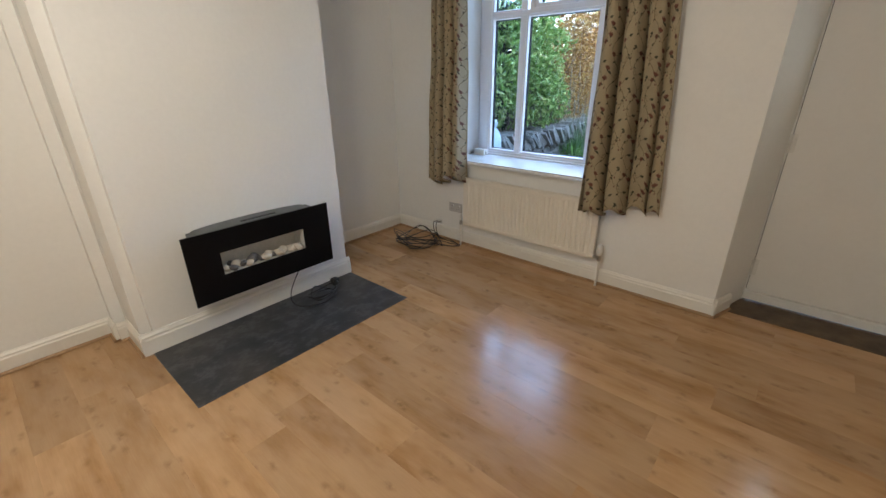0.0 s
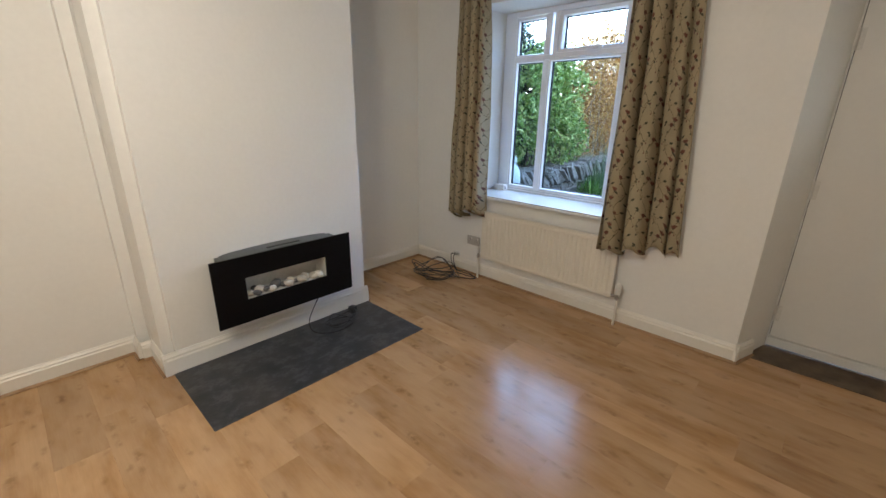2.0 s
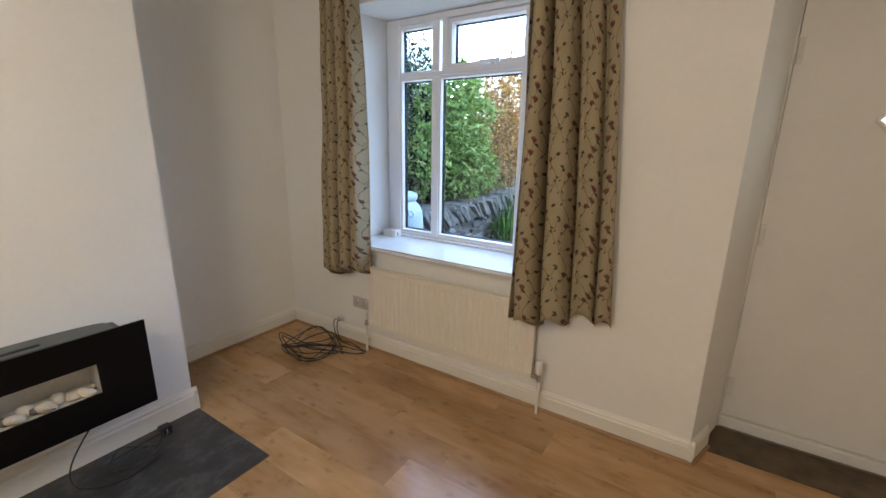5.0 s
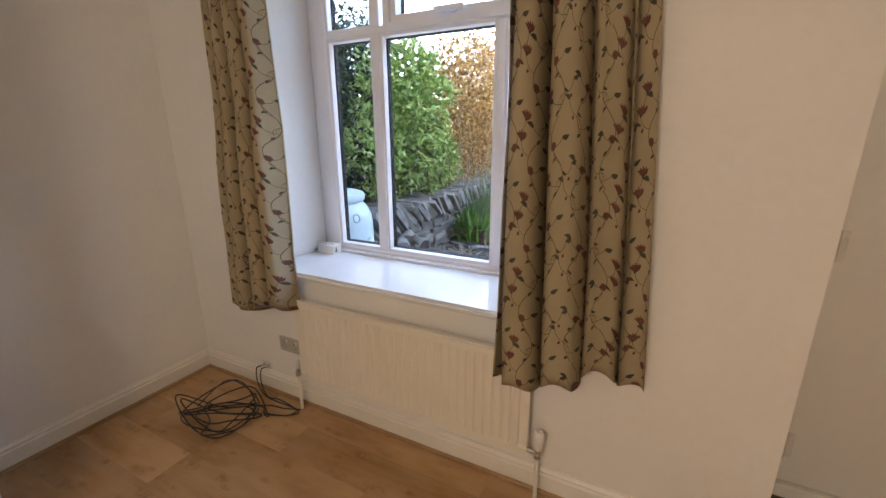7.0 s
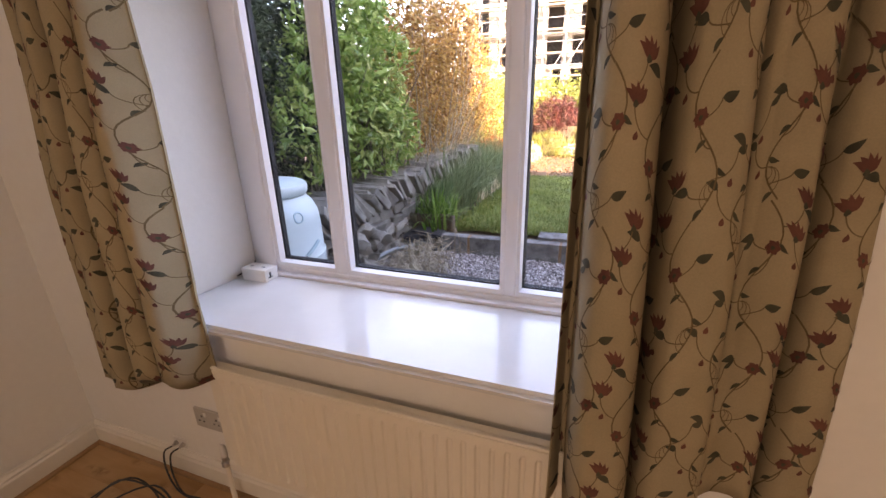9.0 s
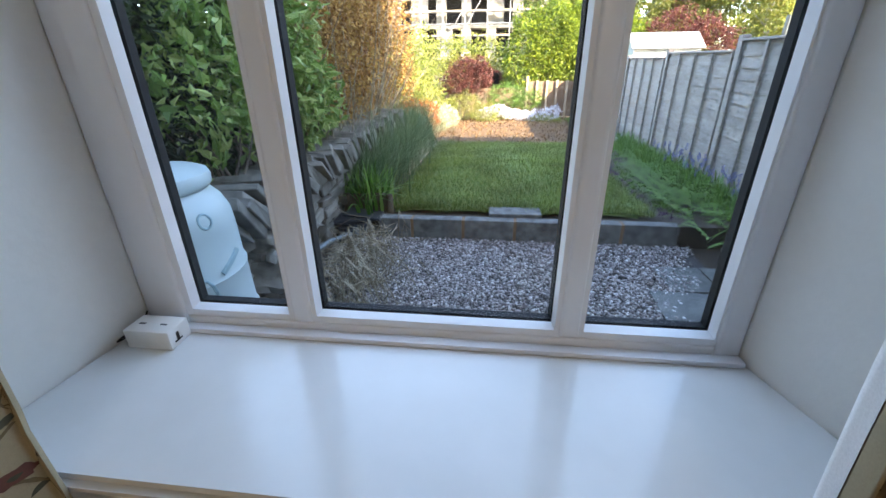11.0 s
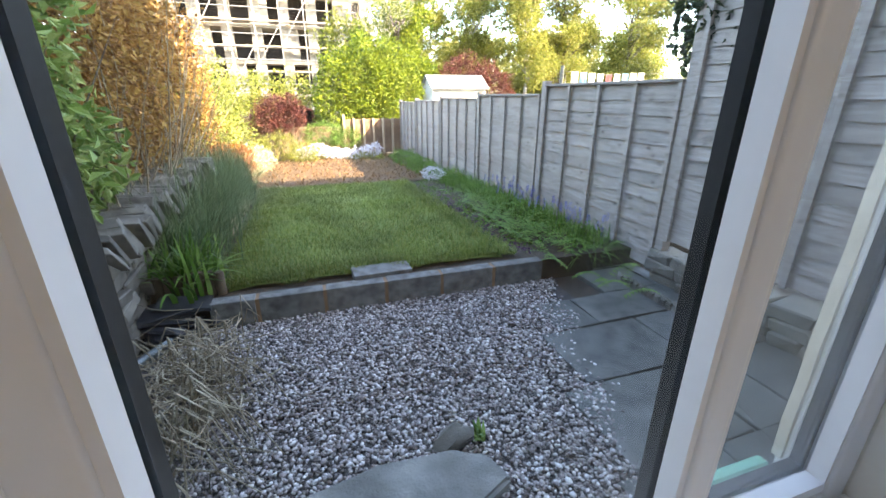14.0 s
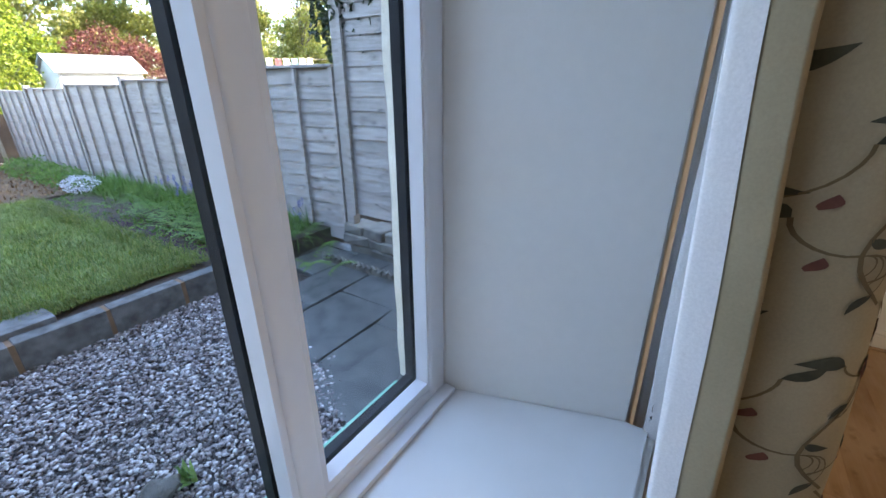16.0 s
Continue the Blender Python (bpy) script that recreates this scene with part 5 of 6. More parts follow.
for k in range(6):
    y0, y1, zb, zt = POSTS[k] + 0.045, POSTS[k + 1] - 0.045, BOTS[k], TOPS[k]
    nb = int((zt - zb) / 0.108)
    for b in range(nb):
        z0 = zb + (zt - zb - 0.02) * b / nb
        z1 = z0 + (zt - zb) / nb + 0.022
        bm = bmesh.new()
        segs, lo, hi = 16, [], []
        wav = random.uniform(0, 9)
        for s in range(segs + 1):
            y = y0 + (y1 - y0) * s / segs
            dz = 0.011 * noise.noise((y * 2.6, wav, b * 1.7)) + 0.007 * noise.noise((y * 11, wav, b * 3.1))
            dx = 0.006 * noise.noise((y * 2.1, wav + 4, b))
            lo.append([bm.verts.new((0.957 + dx, y, z0 + dz)), bm.verts.new((0.967 + dx, y, z0 + dz))])
            hi.append([bm.verts.new((0.976, y, z1)), bm.verts.new((0.982, y, z1))])
        for s in range(segs):
            bm.faces.new((lo[s][0], hi[s][0], hi[s + 1][0], lo[s + 1][0]))
            bm.faces.new((lo[s][1], lo[s + 1][1], hi[s + 1][1], hi[s][1]))
            bm.faces.new((lo[s][0], lo[s + 1][0], lo[s + 1][1], lo[s][1]))
        fq("board", bm, M_FENCE)
    for f in (0.012, 0.25, 0.5, 0.75, 0.988):
        y = y0 + (y1 - y0) * f
        fq("batten", cuboid(0.928, 0.950, y - 0.019, y + 0.019, zb - 0.01, zt, bevel=0.002), M_FENCE)
    fq("capping", cuboid(0.925, 0.995, y0, y1, zt + 0.001, zt + 0.024, bevel=0.003), M_FENCE)
foot = thing("low_wall", "low wall of stacked mossy stones below the fence", "wall", (1.02, 4.4, 0))
for course in range(3):
    y = 3.56 + 0.09 * (course % 2)
    while y < 5.36:
        l = random.uniform(0.16, 0.32)
        bm = bmesh.new()
        rough_box(bm, (random.uniform(-0.04, 0.02), y + l / 2 - 4.4, 0.035 + 0.085 * course), (0.24, l - 0.012, 0.085), (random.uniform(-4, 4), random.uniform(-4, 4), random.uniform(-7, 7)), 0.12, 0.12)
        part("stone", bm, M_DRYSTONE, foot)
        y += l

far = thing("far_fence", "low sunlit brown fence closing the garden", "fence", (0.2, 15.05, -0.2))
for k in range(7):
    x = -0.62 + k * 0.27
    part("post", cuboid(x - 0.72 + 0.5, x - 0.66 + 0.5, -0.035, 0.03, -0.2, 1.16 if k in (0, 6) else 1.05, bevel=0.003), M_PLANK, far)
for b in range(9):
    part("board", cuboid(-0.84, 1.05, 0.03, 0.045, 0.10 + b * 0.102, 0.10 + b * 0.102 + 0.112), M_BROWNFENCE, far)
part("board", cuboid(-3.2, -0.84, 0.06, 0.08, 0.0, 0.85), M_BROWNFENCE, far)

# rope-edged tiles beside the paving
for k in range(14):
    rp = thing("edging_tile", "dark twisted rope-top edging tile", "edging", (0.625, 4.74 + k * 0.056, 0.0), "rope edging tiles")
    bm = bmesh.new()
    box(bm, -0.014, 0.014, -0.026, 0.026, -0.02, 0.045, bevel=0.003)
    sweep(bm, [(-0.012, -0.028, 0.046), (0.012, 0.028, 0.064)], 0.015, 8)
    part("tile", bm, M_DRYSTONE, rp, "", True)

# ---------- compost bin ----------
cb = thing("compost_bin", "tall pale blue-green plastic garden bin with a round lid", "garden bin", (-2.888, 3.935, -0.008))
body = [(0.315, 0.0), (0.318, 0.03), (0.312, 0.10), (0.306, 0.13), (0.306, 0.30), (0.312, 0.32), (0.300, 0.335), (0.294, 0.56), (0.299, 0.575), (0.288, 0.59), (0.284, 0.76), (0.276, 0.83), (0.252, 0.885), (0.222, 0.918), (0.215, 0.935), (0.205, 0.94)]
part("body", lathe(bmesh.new(), body, (0, 0, 0), 48), M_BIN, cb, "", True)
part("lid", lathe(bmesh.new(), [(0.200, 0.938), (0.222, 0.944), (0.230, 0.955), (0.232, 0.985), (0.224, 1.003), (0.195, 1.016), (0.12, 1.030), (0.03, 1.036)], (0, 0, 0), 48), M_BIN, cb, "domed round lid", True)


def on_bin(ang, z, r=None):
    rad_ = r or np.interp(z, [b[1] for b in body], [b[0] for b in body])
    return Vector((rad_ * math.cos(ang), rad_ * math.sin(ang), z))


# raised strips whose darker colour gives the shade of grooves and recesses
def strip_on_bin(name, path, w, label):
    bm = sweep(bmesh.new(), [on_bin(a, z) for a, z in path], w, 6)
    return part(name, bm, M_BINLINE, cb, label, True)


A0 = radians(-52)
strip_on_bin("hatch_groove", [(A0 - 0.30 + 0.70 * k / 8, 0.60) for k in range(9)] + [(A0 + 0.46, 0.575), (A0 + 0.50, 0.53), (A0 + 0.50, 0.43), (A0 + 0.46, 0.395)] + [(A0 + 0.40 - 0.70 * k / 8, 0.375) for k in range(9)], 0.008, "moulded hatch outline")
strip_on_bin("hand_grip", [(A0 + 0.66 + 0.045 * k, 0.60 + 0.007 * k) for k in range(10)], 0.015, "hand grip, its recess drawn by a darker strip")
bm = sweep(bmesh.new(), [on_bin(A0 + 0.64 + 0.10 * math.cos(t), 0.835 + 0.029 * math.sin(t)) for t in [2 * math.pi * k / 20 for k in range(20)]], 0.006, 6, closed=True)
part("vent_ring", bm, M_BINLINE, cb, "round moulded vent", True)
strip_on_bin("diagonal_rib", [(A0 + 0.05 + 0.1 * k, 0.12 + 0.024 * k) for k in range(12)], 0.006, "moulded rib")

# a pipe lying behind the bin
bm = sweep(bmesh.new(), [(-2.75, 4.55, 0.22), (-2.62, 5.0, 0.24), (-2.55, 5.25, 0.20)], 0.022, 10)
tagged(part("drain_pipe", bm, M_FIREBODY, None, "", True), "dull grey pipe resting against the stones", "pipe")

# ---------- dry stone wall with upright coping ----------
dw = thing("dry_stone_wall", "old dry stone wall with slanting upright coping stones", "stone wall", (-2.95, 5.5, 0))
random.seed(21)
y = 4.22
while y < 8.6:
    z = -0.03
    lim = 0.48 + 0.012 * (y - 4)
    while z < lim:
        h = random.uniform(0.05, 0.11)
        yy = y + random.uniform(-0.05, 0.05)
        l = random.uniform(0.16, 0.34)
        bm = bmesh.new()
        rough_box(bm, (random.uniform(-0.03, 0.03), yy - 5.5 + l / 2, z + h / 2), (0.26, l, h), (random.uniform(-4, 4), random.uniform(-5, 5), random.uniform(-6, 6)), 0.14, 0.12)
        part("stone", bm, M_DRYSTONE, dw)
        z += h * 0.98
    y += 0.235
y = 4.25
while y < 8.3:
    t = random.uniform(0.045, 0.075)
    bm = bmesh.new()
    rough_box(bm, (0.03 + random.uniform(-0.03, 0.03), y - 5.5, 0.55 + 0.012 * (y - 4) + 0.10), (0.38, t, 0.30 + random.uniform(-0.05, 0.06)), (random.uniform(40, 52), random.uniform(-5, 5), random.uniform(-7, 7)), 0.12, 0.1)
    part("coping_stone", bm, M_COPING, dw, "slanting upright slab")
    y += t + 0.024
for k in range(6):
    rk = bmesh.new()
    rock(rk, (-2.78 + random.uniform(-0.05, 0.05), 4.36 + 0.085 * k, 0.06 + 0.17 * (k % 3)), (0.12, 0.13, 0.10), 0.6, 3)
    tagged(part("boulder", rk, M_DRYSTONE, None, "", True), "rough grey stone piled against the wall", "stone", "piled stones")

# ---------- slates, log edging, timber edging ----------
for k in range(9):
    bm = bmesh.new()
    rough_box(bm, (0, 0, 0), (random.uniform(0.28, 0.42), random.uniform(0.16, 0.24), 0.016), (random.uniform(-5, 5), random.uniform(-5, 5), random.uniform(-25, 25)), 0.15, 0.1)
    ob = tagged(part("slate", bm, M_SLATEPILE), "broken black roofing slate in a stack", "slate", "stacked slates")
    ob.location = (-2.68 + random.uniform(-0.10, 0.10), 5.72 + random.uniform(-0.04, 0.05), 0.008 + 0.021 * k)
for k in range(11):
    bm = lathe(bmesh.new(), [(0.030, -0.05), (0.032, 0.0), (0.032, 0.20), (0.026, 0.214)], (0, 0, 0), 10)
    ob = tagged(part("log_edging", bm, M_LOG, None, "", True), "dark upright log edging the raised bed", "log edging", "log edgings")
    ob.location = (-3.02 + 0.062 * k, 5.93 + 0.02 * math.sin(k), 0.10)
bm = cuboid(-2.555, -2.525, 7.45, 9.2, 0.0, 0.235, bevel=0.004)
tagged(part("timber_edging", bm, M_PLANK), "pale timber board edging the grass border", "timber edging")

# big rough slab under the window and a seedling
bm = bmesh.new()
V = [(-2.13, 3.98), (-1.75, 3.92), (-1.30, 3.94), (-1.12, 4.02), (-1.17, 4.16), (-1.30, 4.235), (-1.62, 4.235), (-1.95, 4.19)]
prism(bm, V, -0.03, 0.055)
bmesh.ops.bevel(bm, geom=list(bm.edges), offset=0.016, segments=2, affect="EDGES")
bmesh.ops.triangulate(bm, faces=[f for f in bm.faces if len(f.verts) > 4])
bmesh.ops.subdivide_edges(bm, edges=[e for e in bm.edges if e.calc_length() > 0.1], cuts=3)
for v in bm.verts:
    v.co.z += 0.014 * noise.noise(v.co * 7)
tagged(part("stone_slab", bm, M_SLABSTONE, None, "", True), "rough grey stone slab lying in the gravel", "stone")
bm = rock(bmesh.new(), (-1.27, 4.30, 0.02), (0.11, 0.06, 0.05), 0.3, 2)
tagged(part("stone", bm, M_DRYSTONE, None, "", True), "small grey stone beside the slab", "stone")
seed = thing("seedling", "small bright green weed in the gravel", "plant", (-1.15, 4.28, 0))
blades("leaf", np.array([[0, 0, 0]] * 9, float) + RNG.normal(0, 0.012, (9, 3)) * np.array([1, 1, 0]), (0.06, 0.11), (0.025, 0.045), 1.2, L_STRAP, seed, 0.6, 3)

# ---------- planting ----------
pl = thing("agapanthus", "clump of glossy bright green strap leaves", "plant", (-2.60, 6.02, 0.17))
blades("leaf", RNG.normal(0, 0.08, (170, 3)) * np.array([1, 1, 0]), (0.28, 0.52), (0.024, 0.044), 0.95, L_STRAP, pl, 0.75, 6)
tufts = thing("ornamental_grass", "tall arching grey-green grass clumps along the border", "plant", (-2.78, 7.6, 0.1))
R = np.concatenate([RNG.normal(0, 0.14, (700, 3)) * np.array([1, 1, 0]) + np.array([dx, dy, 0.02]) for dx, dy in ((0, -1.2), (0.02, -0.7), (-0.05, -0.25), (0.03, 0.2), (-0.02, 0.7), (0.04, 1.2), (-0.02, 1.7))])
blades("blade", R, (0.45, 1.05), (0.006, 0.013), 1.15, L_TUFT, tufts, 0.55, 5)

tw = thing("twig_heap", "heap of dry cut twigs on the gravel", "twigs", (-2.42, 4.85, 0))
bm = bmesh.new()
random.seed(9)
for k in range(250):
    a = random.uniform(0, 6.3)
    c = Vector((random.gauss(0, 0.12), random.gauss(0.12, 0.24), random.uniform(0.01, 0.26)))
    l = random.uniform(0.15, 0.42)
    d = Vector((math.cos(a), math.sin(a), random.uniform(-0.35, 0.95))).normalized() * l
    p = [c - d * 0.5, c - d * 0.1 + Vector((random.gauss(0, 0.02), random.gauss(0, 0.02), 0)), c + d * 0.25, c + d * 0.5 + Vector((random.gauss(0, 0.03), random.gauss(0, 0.03), 0))]
    for q in p:
        q.z = max(q.z, 0.006)
    sweep(bm, p, random.uniform(0.002, 0.0045), 4, taper=[1, 0.9, 0.7, 0.3])
for k in range(70):
    a = random.uniform(-0.9, 0.9)
    c = Vector((random.gauss(0.02, 0.12), random.gauss(-0.05, 0.30), 0.02))
    d = Vector((math.cos(a), -abs(math.sin(a)) - 0.2, 0)) * random.uniform(0.15, 0.38)
    h = random.uniform(0.10, 0.34)
    sweep(bm, [c, c + d * 0.25 + Vector((0, 0, h)), c + d * 0.65 + Vector((0, 0, h * 0.8)), c + d + Vector((0, 0, 0.01))], random.uniform(0.0025, 0.0055), 5, taper=[1, 0.9, 0.7, 0.35])
part("twig", bm, M_TWIG, tw)
wn_ = RNG.normal(0, 1, (520, 3)) * np.array([0.16, 0.38, 0])
wn_[:, 2] = 0.0
blades("dry_grass", wn_, (0.05, 0.16), (0.003, 0.006), 1.6, leafy("dry_straw", (0.05, 0.05, 0.025), (0.10, 0.095, 0.045), (0.22, 0.19, 0.10), 0.8, 0.25), tw, 0.6, 3)

# border below the fence: bluebells, ferns, leafy clumps
bd = thing("bluebell_border", "bluebells and strap leaves below the fence", "plant", (0.72, 7.0, 0.06))
R = np.stack([RNG.normal(0.0, 0.13, 3600), RNG.uniform(-1.15, 3.6, 3600), np.zeros(3600)], 1)
R[:, 2] = -0.02 - 0.03 * np.maximum(R[:, 1], 0)
blades("leaf", R, (0.18, 0.42), (0.010, 0.022), 1.5, L_FERN, bd, 0.75, 5)
R = np.stack([RNG.normal(0.08, 0.07, 60), RNG.uniform(-1.0, 1.4, 60), RNG.uniform(0.16, 0.34, 60)], 1)
leaves("flower", [(r[0], r[1], r[2], 0.015, 0.015, 0.045) for r in R], 700, 0.014, L_BLUE, bd, 0.2, 0.7)
leaves("foliage", [(RNG.normal(-0.02, 0.08), -1.0 + 0.14 * k, 0.06 - 0.004 * k, 0.13, 0.15, 0.12) for k in range(34)], 520, 0.065, L_FERN, bd, 0.4, 0.35)
fern = thing("fern", "fresh green fern fronds beside the path", "plant", (0.28, 6.55, 0.10))
V, F = [], []
for k in range(150):
    a = random.uniform(0, 6.3)
    r0 = Vector((random.gauss(0.05, 0.12), random.gauss(0.2, 0.7), 0))
    L = random.uniform(0.28, 0.50)
    for s in range(1, 12):
        f = s / 12
        p = r0 + Vector((math.cos(a), math.sin(a), 0)) * L * f * 0.8 + Vector((0, 0, L * (f - 0.75 * f * f)))
        w = 0.055 * (1 - f) ** 0.6
        for sg in (-1, 1):
            e = p + Vector((-math.sin(a), math.cos(a), 0)) * sg * w + Vector((math.cos(a), math.sin(a), -0.2)) * w * 0.4
            m = len(V)
            t = Vector((math.cos(a), math.sin(a), 0)) * 0.011
            V += [p - t, e, p + t]
            F.append((m, m + 1, m + 2))
raw("frond", V, F, L_FERN, fern)
pu = thing("violet_clump", "low dark purple flowers along the lawn edge", "plant", (-0.02, 7.2, 0.12))
leaves("flower", [(random.gauss(0, 0.04), -1.2 + 0.17 * k, 0.02 - 0.006 * k, 0.06, 0.08, 0.045) for k in range(15)], 900, 0.022, L_PURPLE, pu, 0.3, 0.7)
leaves("foliage", [(random.gauss(0.12, 0.10), -1.1 + 0.13 * k, 0.01 - 0.005 * k, 0.10, 0.12, 0.06) for k in range(34)], 800, 0.035, L_FERN, pu, 0.3, 0.5)
wf = thing("white_flower_clump", "low cushion of white flowers by the fence", "plant", (0.42, 10.1, 0.06))
leaves("flower", [(0, 0, 0.07, 0.20, 0.28, 0.12)], 1500, 0.03, L_WHITE, wf, 0.3, 0.7)
leaves("foliage", [(0.05, 0.9, 0.05, 0.25, 0.9, 0.16), (0.1, 2.4, 0, 0.3, 0.9, 0.2)], 700, 0.045, L_FERN, wf, 0.3, 0.5)
ph = thing("phlox_drift", "bright drift of white and lilac flowers in sun", "plant", (-1.0, 14.3, -0.12))
leaves("flower", [(-0.72, 0.1, 0.16, 0.34, 0.3, 0.16), (-0.38, 0.12, 0.22, 0.3, 0.3, 0.17), (-0.05, 0.05, 0.15, 0.34, 0.3, 0.13), (0.30, 0, 0.12, 0.32, 0.28, 0.12), (0.62, -0.05, 0.14, 0.28, 0.26, 0.13), (1.0, -0.12, 0.20, 0.26, 0.24, 0.19)], 700, 0.045, L_WHITE, ph, 0.4, 0.8)
leaves("foliage", [(-0.5, 0.2, 0.05, 0.7, 0.4, 0.14), (0.85, -0.2, 0.0, 0.5, 0.5, 0.16)], 500, 0.06, L_YELLOW, ph, 0.4, 0.5)


def shrub(name, label, base, clumps, dens, size, material, category="shrub", rag=0.3, nstem=8, r0=0.012, narrow=0.5, bark=None, floor=None):
    b = Vector(base)
    sh = thing(name, label, category, base)
    bm = bmesh.new()
    for c in clumps:
        if c[1] < 4.3:
            continue
        stems(bm, (c[0] - b.x, c[1] - b.y, 0), (c[0] - b.x, c[1] - b.y, c[2] - b.z), nstem, r0, c[3] * 0.3, c[5] * 0.8)
    part("stems", bm, bark or M_BARK, sh)
    leaves("crown", [(c[0] - b.x, c[1] - b.y, c[2] - b.z, *c[3:]) for c in clumps], dens, size, material, sh, rag, narrow, floor)
    return sh


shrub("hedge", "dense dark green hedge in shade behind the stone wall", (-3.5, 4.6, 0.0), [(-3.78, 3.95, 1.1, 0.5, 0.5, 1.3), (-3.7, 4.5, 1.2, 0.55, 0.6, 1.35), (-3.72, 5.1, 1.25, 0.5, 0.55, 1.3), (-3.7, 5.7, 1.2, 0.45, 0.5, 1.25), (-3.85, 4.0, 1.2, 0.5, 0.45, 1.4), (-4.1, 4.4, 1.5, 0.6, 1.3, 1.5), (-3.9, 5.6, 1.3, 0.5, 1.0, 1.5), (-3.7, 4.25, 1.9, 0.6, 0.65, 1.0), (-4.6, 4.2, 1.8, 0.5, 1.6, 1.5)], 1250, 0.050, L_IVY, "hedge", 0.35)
shrub("laurel", "glossy light green shrub overhanging the wall", (-3.25, 5.9, 0.6), [(-3.05, 5.45, 1.25, 0.32, 0.42, 0.50), (-3.15, 5.75, 1.70, 0.36, 0.42, 0.55), (-3.05, 5.9, 1.10, 0.27, 0.32, 0.36), (-3.2, 5.2, 1.65, 0.38, 0.45, 0.55), (-3.15, 4.8, 1.30, 0.28, 0.38, 0.42), (-3.25, 5.6, 2.1, 0.33, 0.45, 0.35)], 480, 0.088, L_LAUREL, "shrub", 0.4)
shrub("beech_hedge", "twiggy russet hedge glowing in low sun", (-3.35, 8.5, 0.0), [(-3.15, 6.45, 1.75, 0.36, 0.40, 0.85), (-3.1, 7.0, 1.9, 0.42, 0.5, 0.9), (-3.15, 7.8, 2.0, 0.45, 0.6, 0.9), (-3.35, 6.7, 1.25, 0.40, 0.5, 1.05), (-3.35, 7.3, 1.15, 0.42, 0.55, 1.15), (-3.4, 8.0, 1.3, 0.45, 0.65, 1.35), (-3.45, 9.0, 1.35, 0.5, 0.7, 1.4), (-3.45, 10.0, 1.4, 0.55, 0.7, 1.4)], 850, 0.055, L_BEECH, "hedge", 0.45, 26, 0.011, 0.5, M_TWIG)
shrub("forsythia", "loose yellow-green sunlit shrub", (-3.4, 11.8, -0.1), [(-3.35, 11.0, 0.8, 0.55, 0.6, 0.9), (-3.3, 12.0, 0.7, 0.6, 0.7, 0.9), (-3.6, 13.2, 1.0, 0.7, 0.8, 1.1)], 420, 0.075, L_YELLOW, "shrub", 0.5, 14)
shrub("orange_azalea", "low orange-red shrub in the border", (-3.0, 10.0, 0.0), [(-2.95, 9.8, 0.46, 0.30, 0.55, 0.32), (-2.85, 10.8, 0.40, 0.30, 0.5, 0.28)], 900, 0.045, L_ORANGE, "shrub", 0.3)
shrub("variegated_shrub", "pale cream-green low shrub in sun", (-2.75, 12.2, -0.1), [(-2.75, 11.9, 0.18, 0.28, 0.5, 0.35), (-2.65, 12.8, 0.12, 0.3, 0.5, 0.28)], 900, 0.05, leafy("cream_leaf", (0.34, 0.36, 0.16), (0.55, 0.54, 0.34), (0.72, 0.68, 0.52), 0.6, 0.35), "shrub", 0.3)
shrub("acer", "round dark red leaved shrub", (-2.35, 14.4, -0.2), [(-2.45, 14.4, 0.95, 0.34, 0.36, 0.38), (-2.05, 14.5, 0.90, 0.36, 0.36, 0.36), (-2.3, 14.5, 1.22, 0.36, 0.36, 0.26), (-1.80, 14.6, 1.0, 0.26, 0.28, 0.28), (-2.72, 14.5, 0.8, 0.28, 0.3, 0.30), (-1.95, 14.5, 1.3, 0.22, 0.25, 0.20)], 700, 0.06, L_RED, "shrub", 0.5)
shrub("golden_shrub", "low bright yellow-green shrub", (-1.75, 13.9, -0.15), [(-1.75, 13.9, 0.12, 0.38, 0.3, 0.28), (-2.3, 14.1, 0.25, 0.45, 0.28, 0.36), (-2.75, 14.0, 0.2, 0.3, 0.28, 0.3)], 900, 0.045, L_YELLOW, "shrub", 0.25)
shrub("green_shrub", "mid green spreading shrub at the far fence", (-0.9, 14.85, -0.15), [(-1.2, 14.9, 0.45, 0.5, 0.3, 0.35), (-0.6, 14.85, 0.35, 0.4, 0.25, 0.3)], 900, 0.05, L_FERN, "shrub", 0.35)
shrub("conifer_hedge", "tall bright lime green sunlit hedge", (0.4, 17.3, -0.2), [(-0.55, 17.2, 1.3, 0.75, 0.7, 1.5), (0.3, 17.3, 1.6, 0.8, 0.7, 1.6), (1.0, 17.6, 1.5, 0.7, 0.7, 1.55), (1.75, 18.2, 1.4, 0.7, 0.7, 1.5)], 700, 0.095, L_CONIFER, "hedge", 0.3, 10)
shrub("back_hedge", "rambling yellow-green hedge in the distance", (-4, 19, -0.2), [(-6.5, 19, 1.0, 1.6, 0.8, 1.2), (-4.2, 19, 0.95, 1.5, 0.8, 1.15), (-2.3, 19.3, 1.0, 1.2, 0.8, 1.15)], 260, 0.12, L_YELLOW, "hedge", 0.45, 8)
shrub("copper_shrub", "coppery shrub beyond the fence", (6.3, 23, -0.2), [(6.0, 23.5, 2.0, 1.3, 0.8, 1.2), (7.6, 23.5, 1.7, 1.2, 0.8, 1.2)], 300, 0.12, L_RED, "shrub", 0.45, 8)


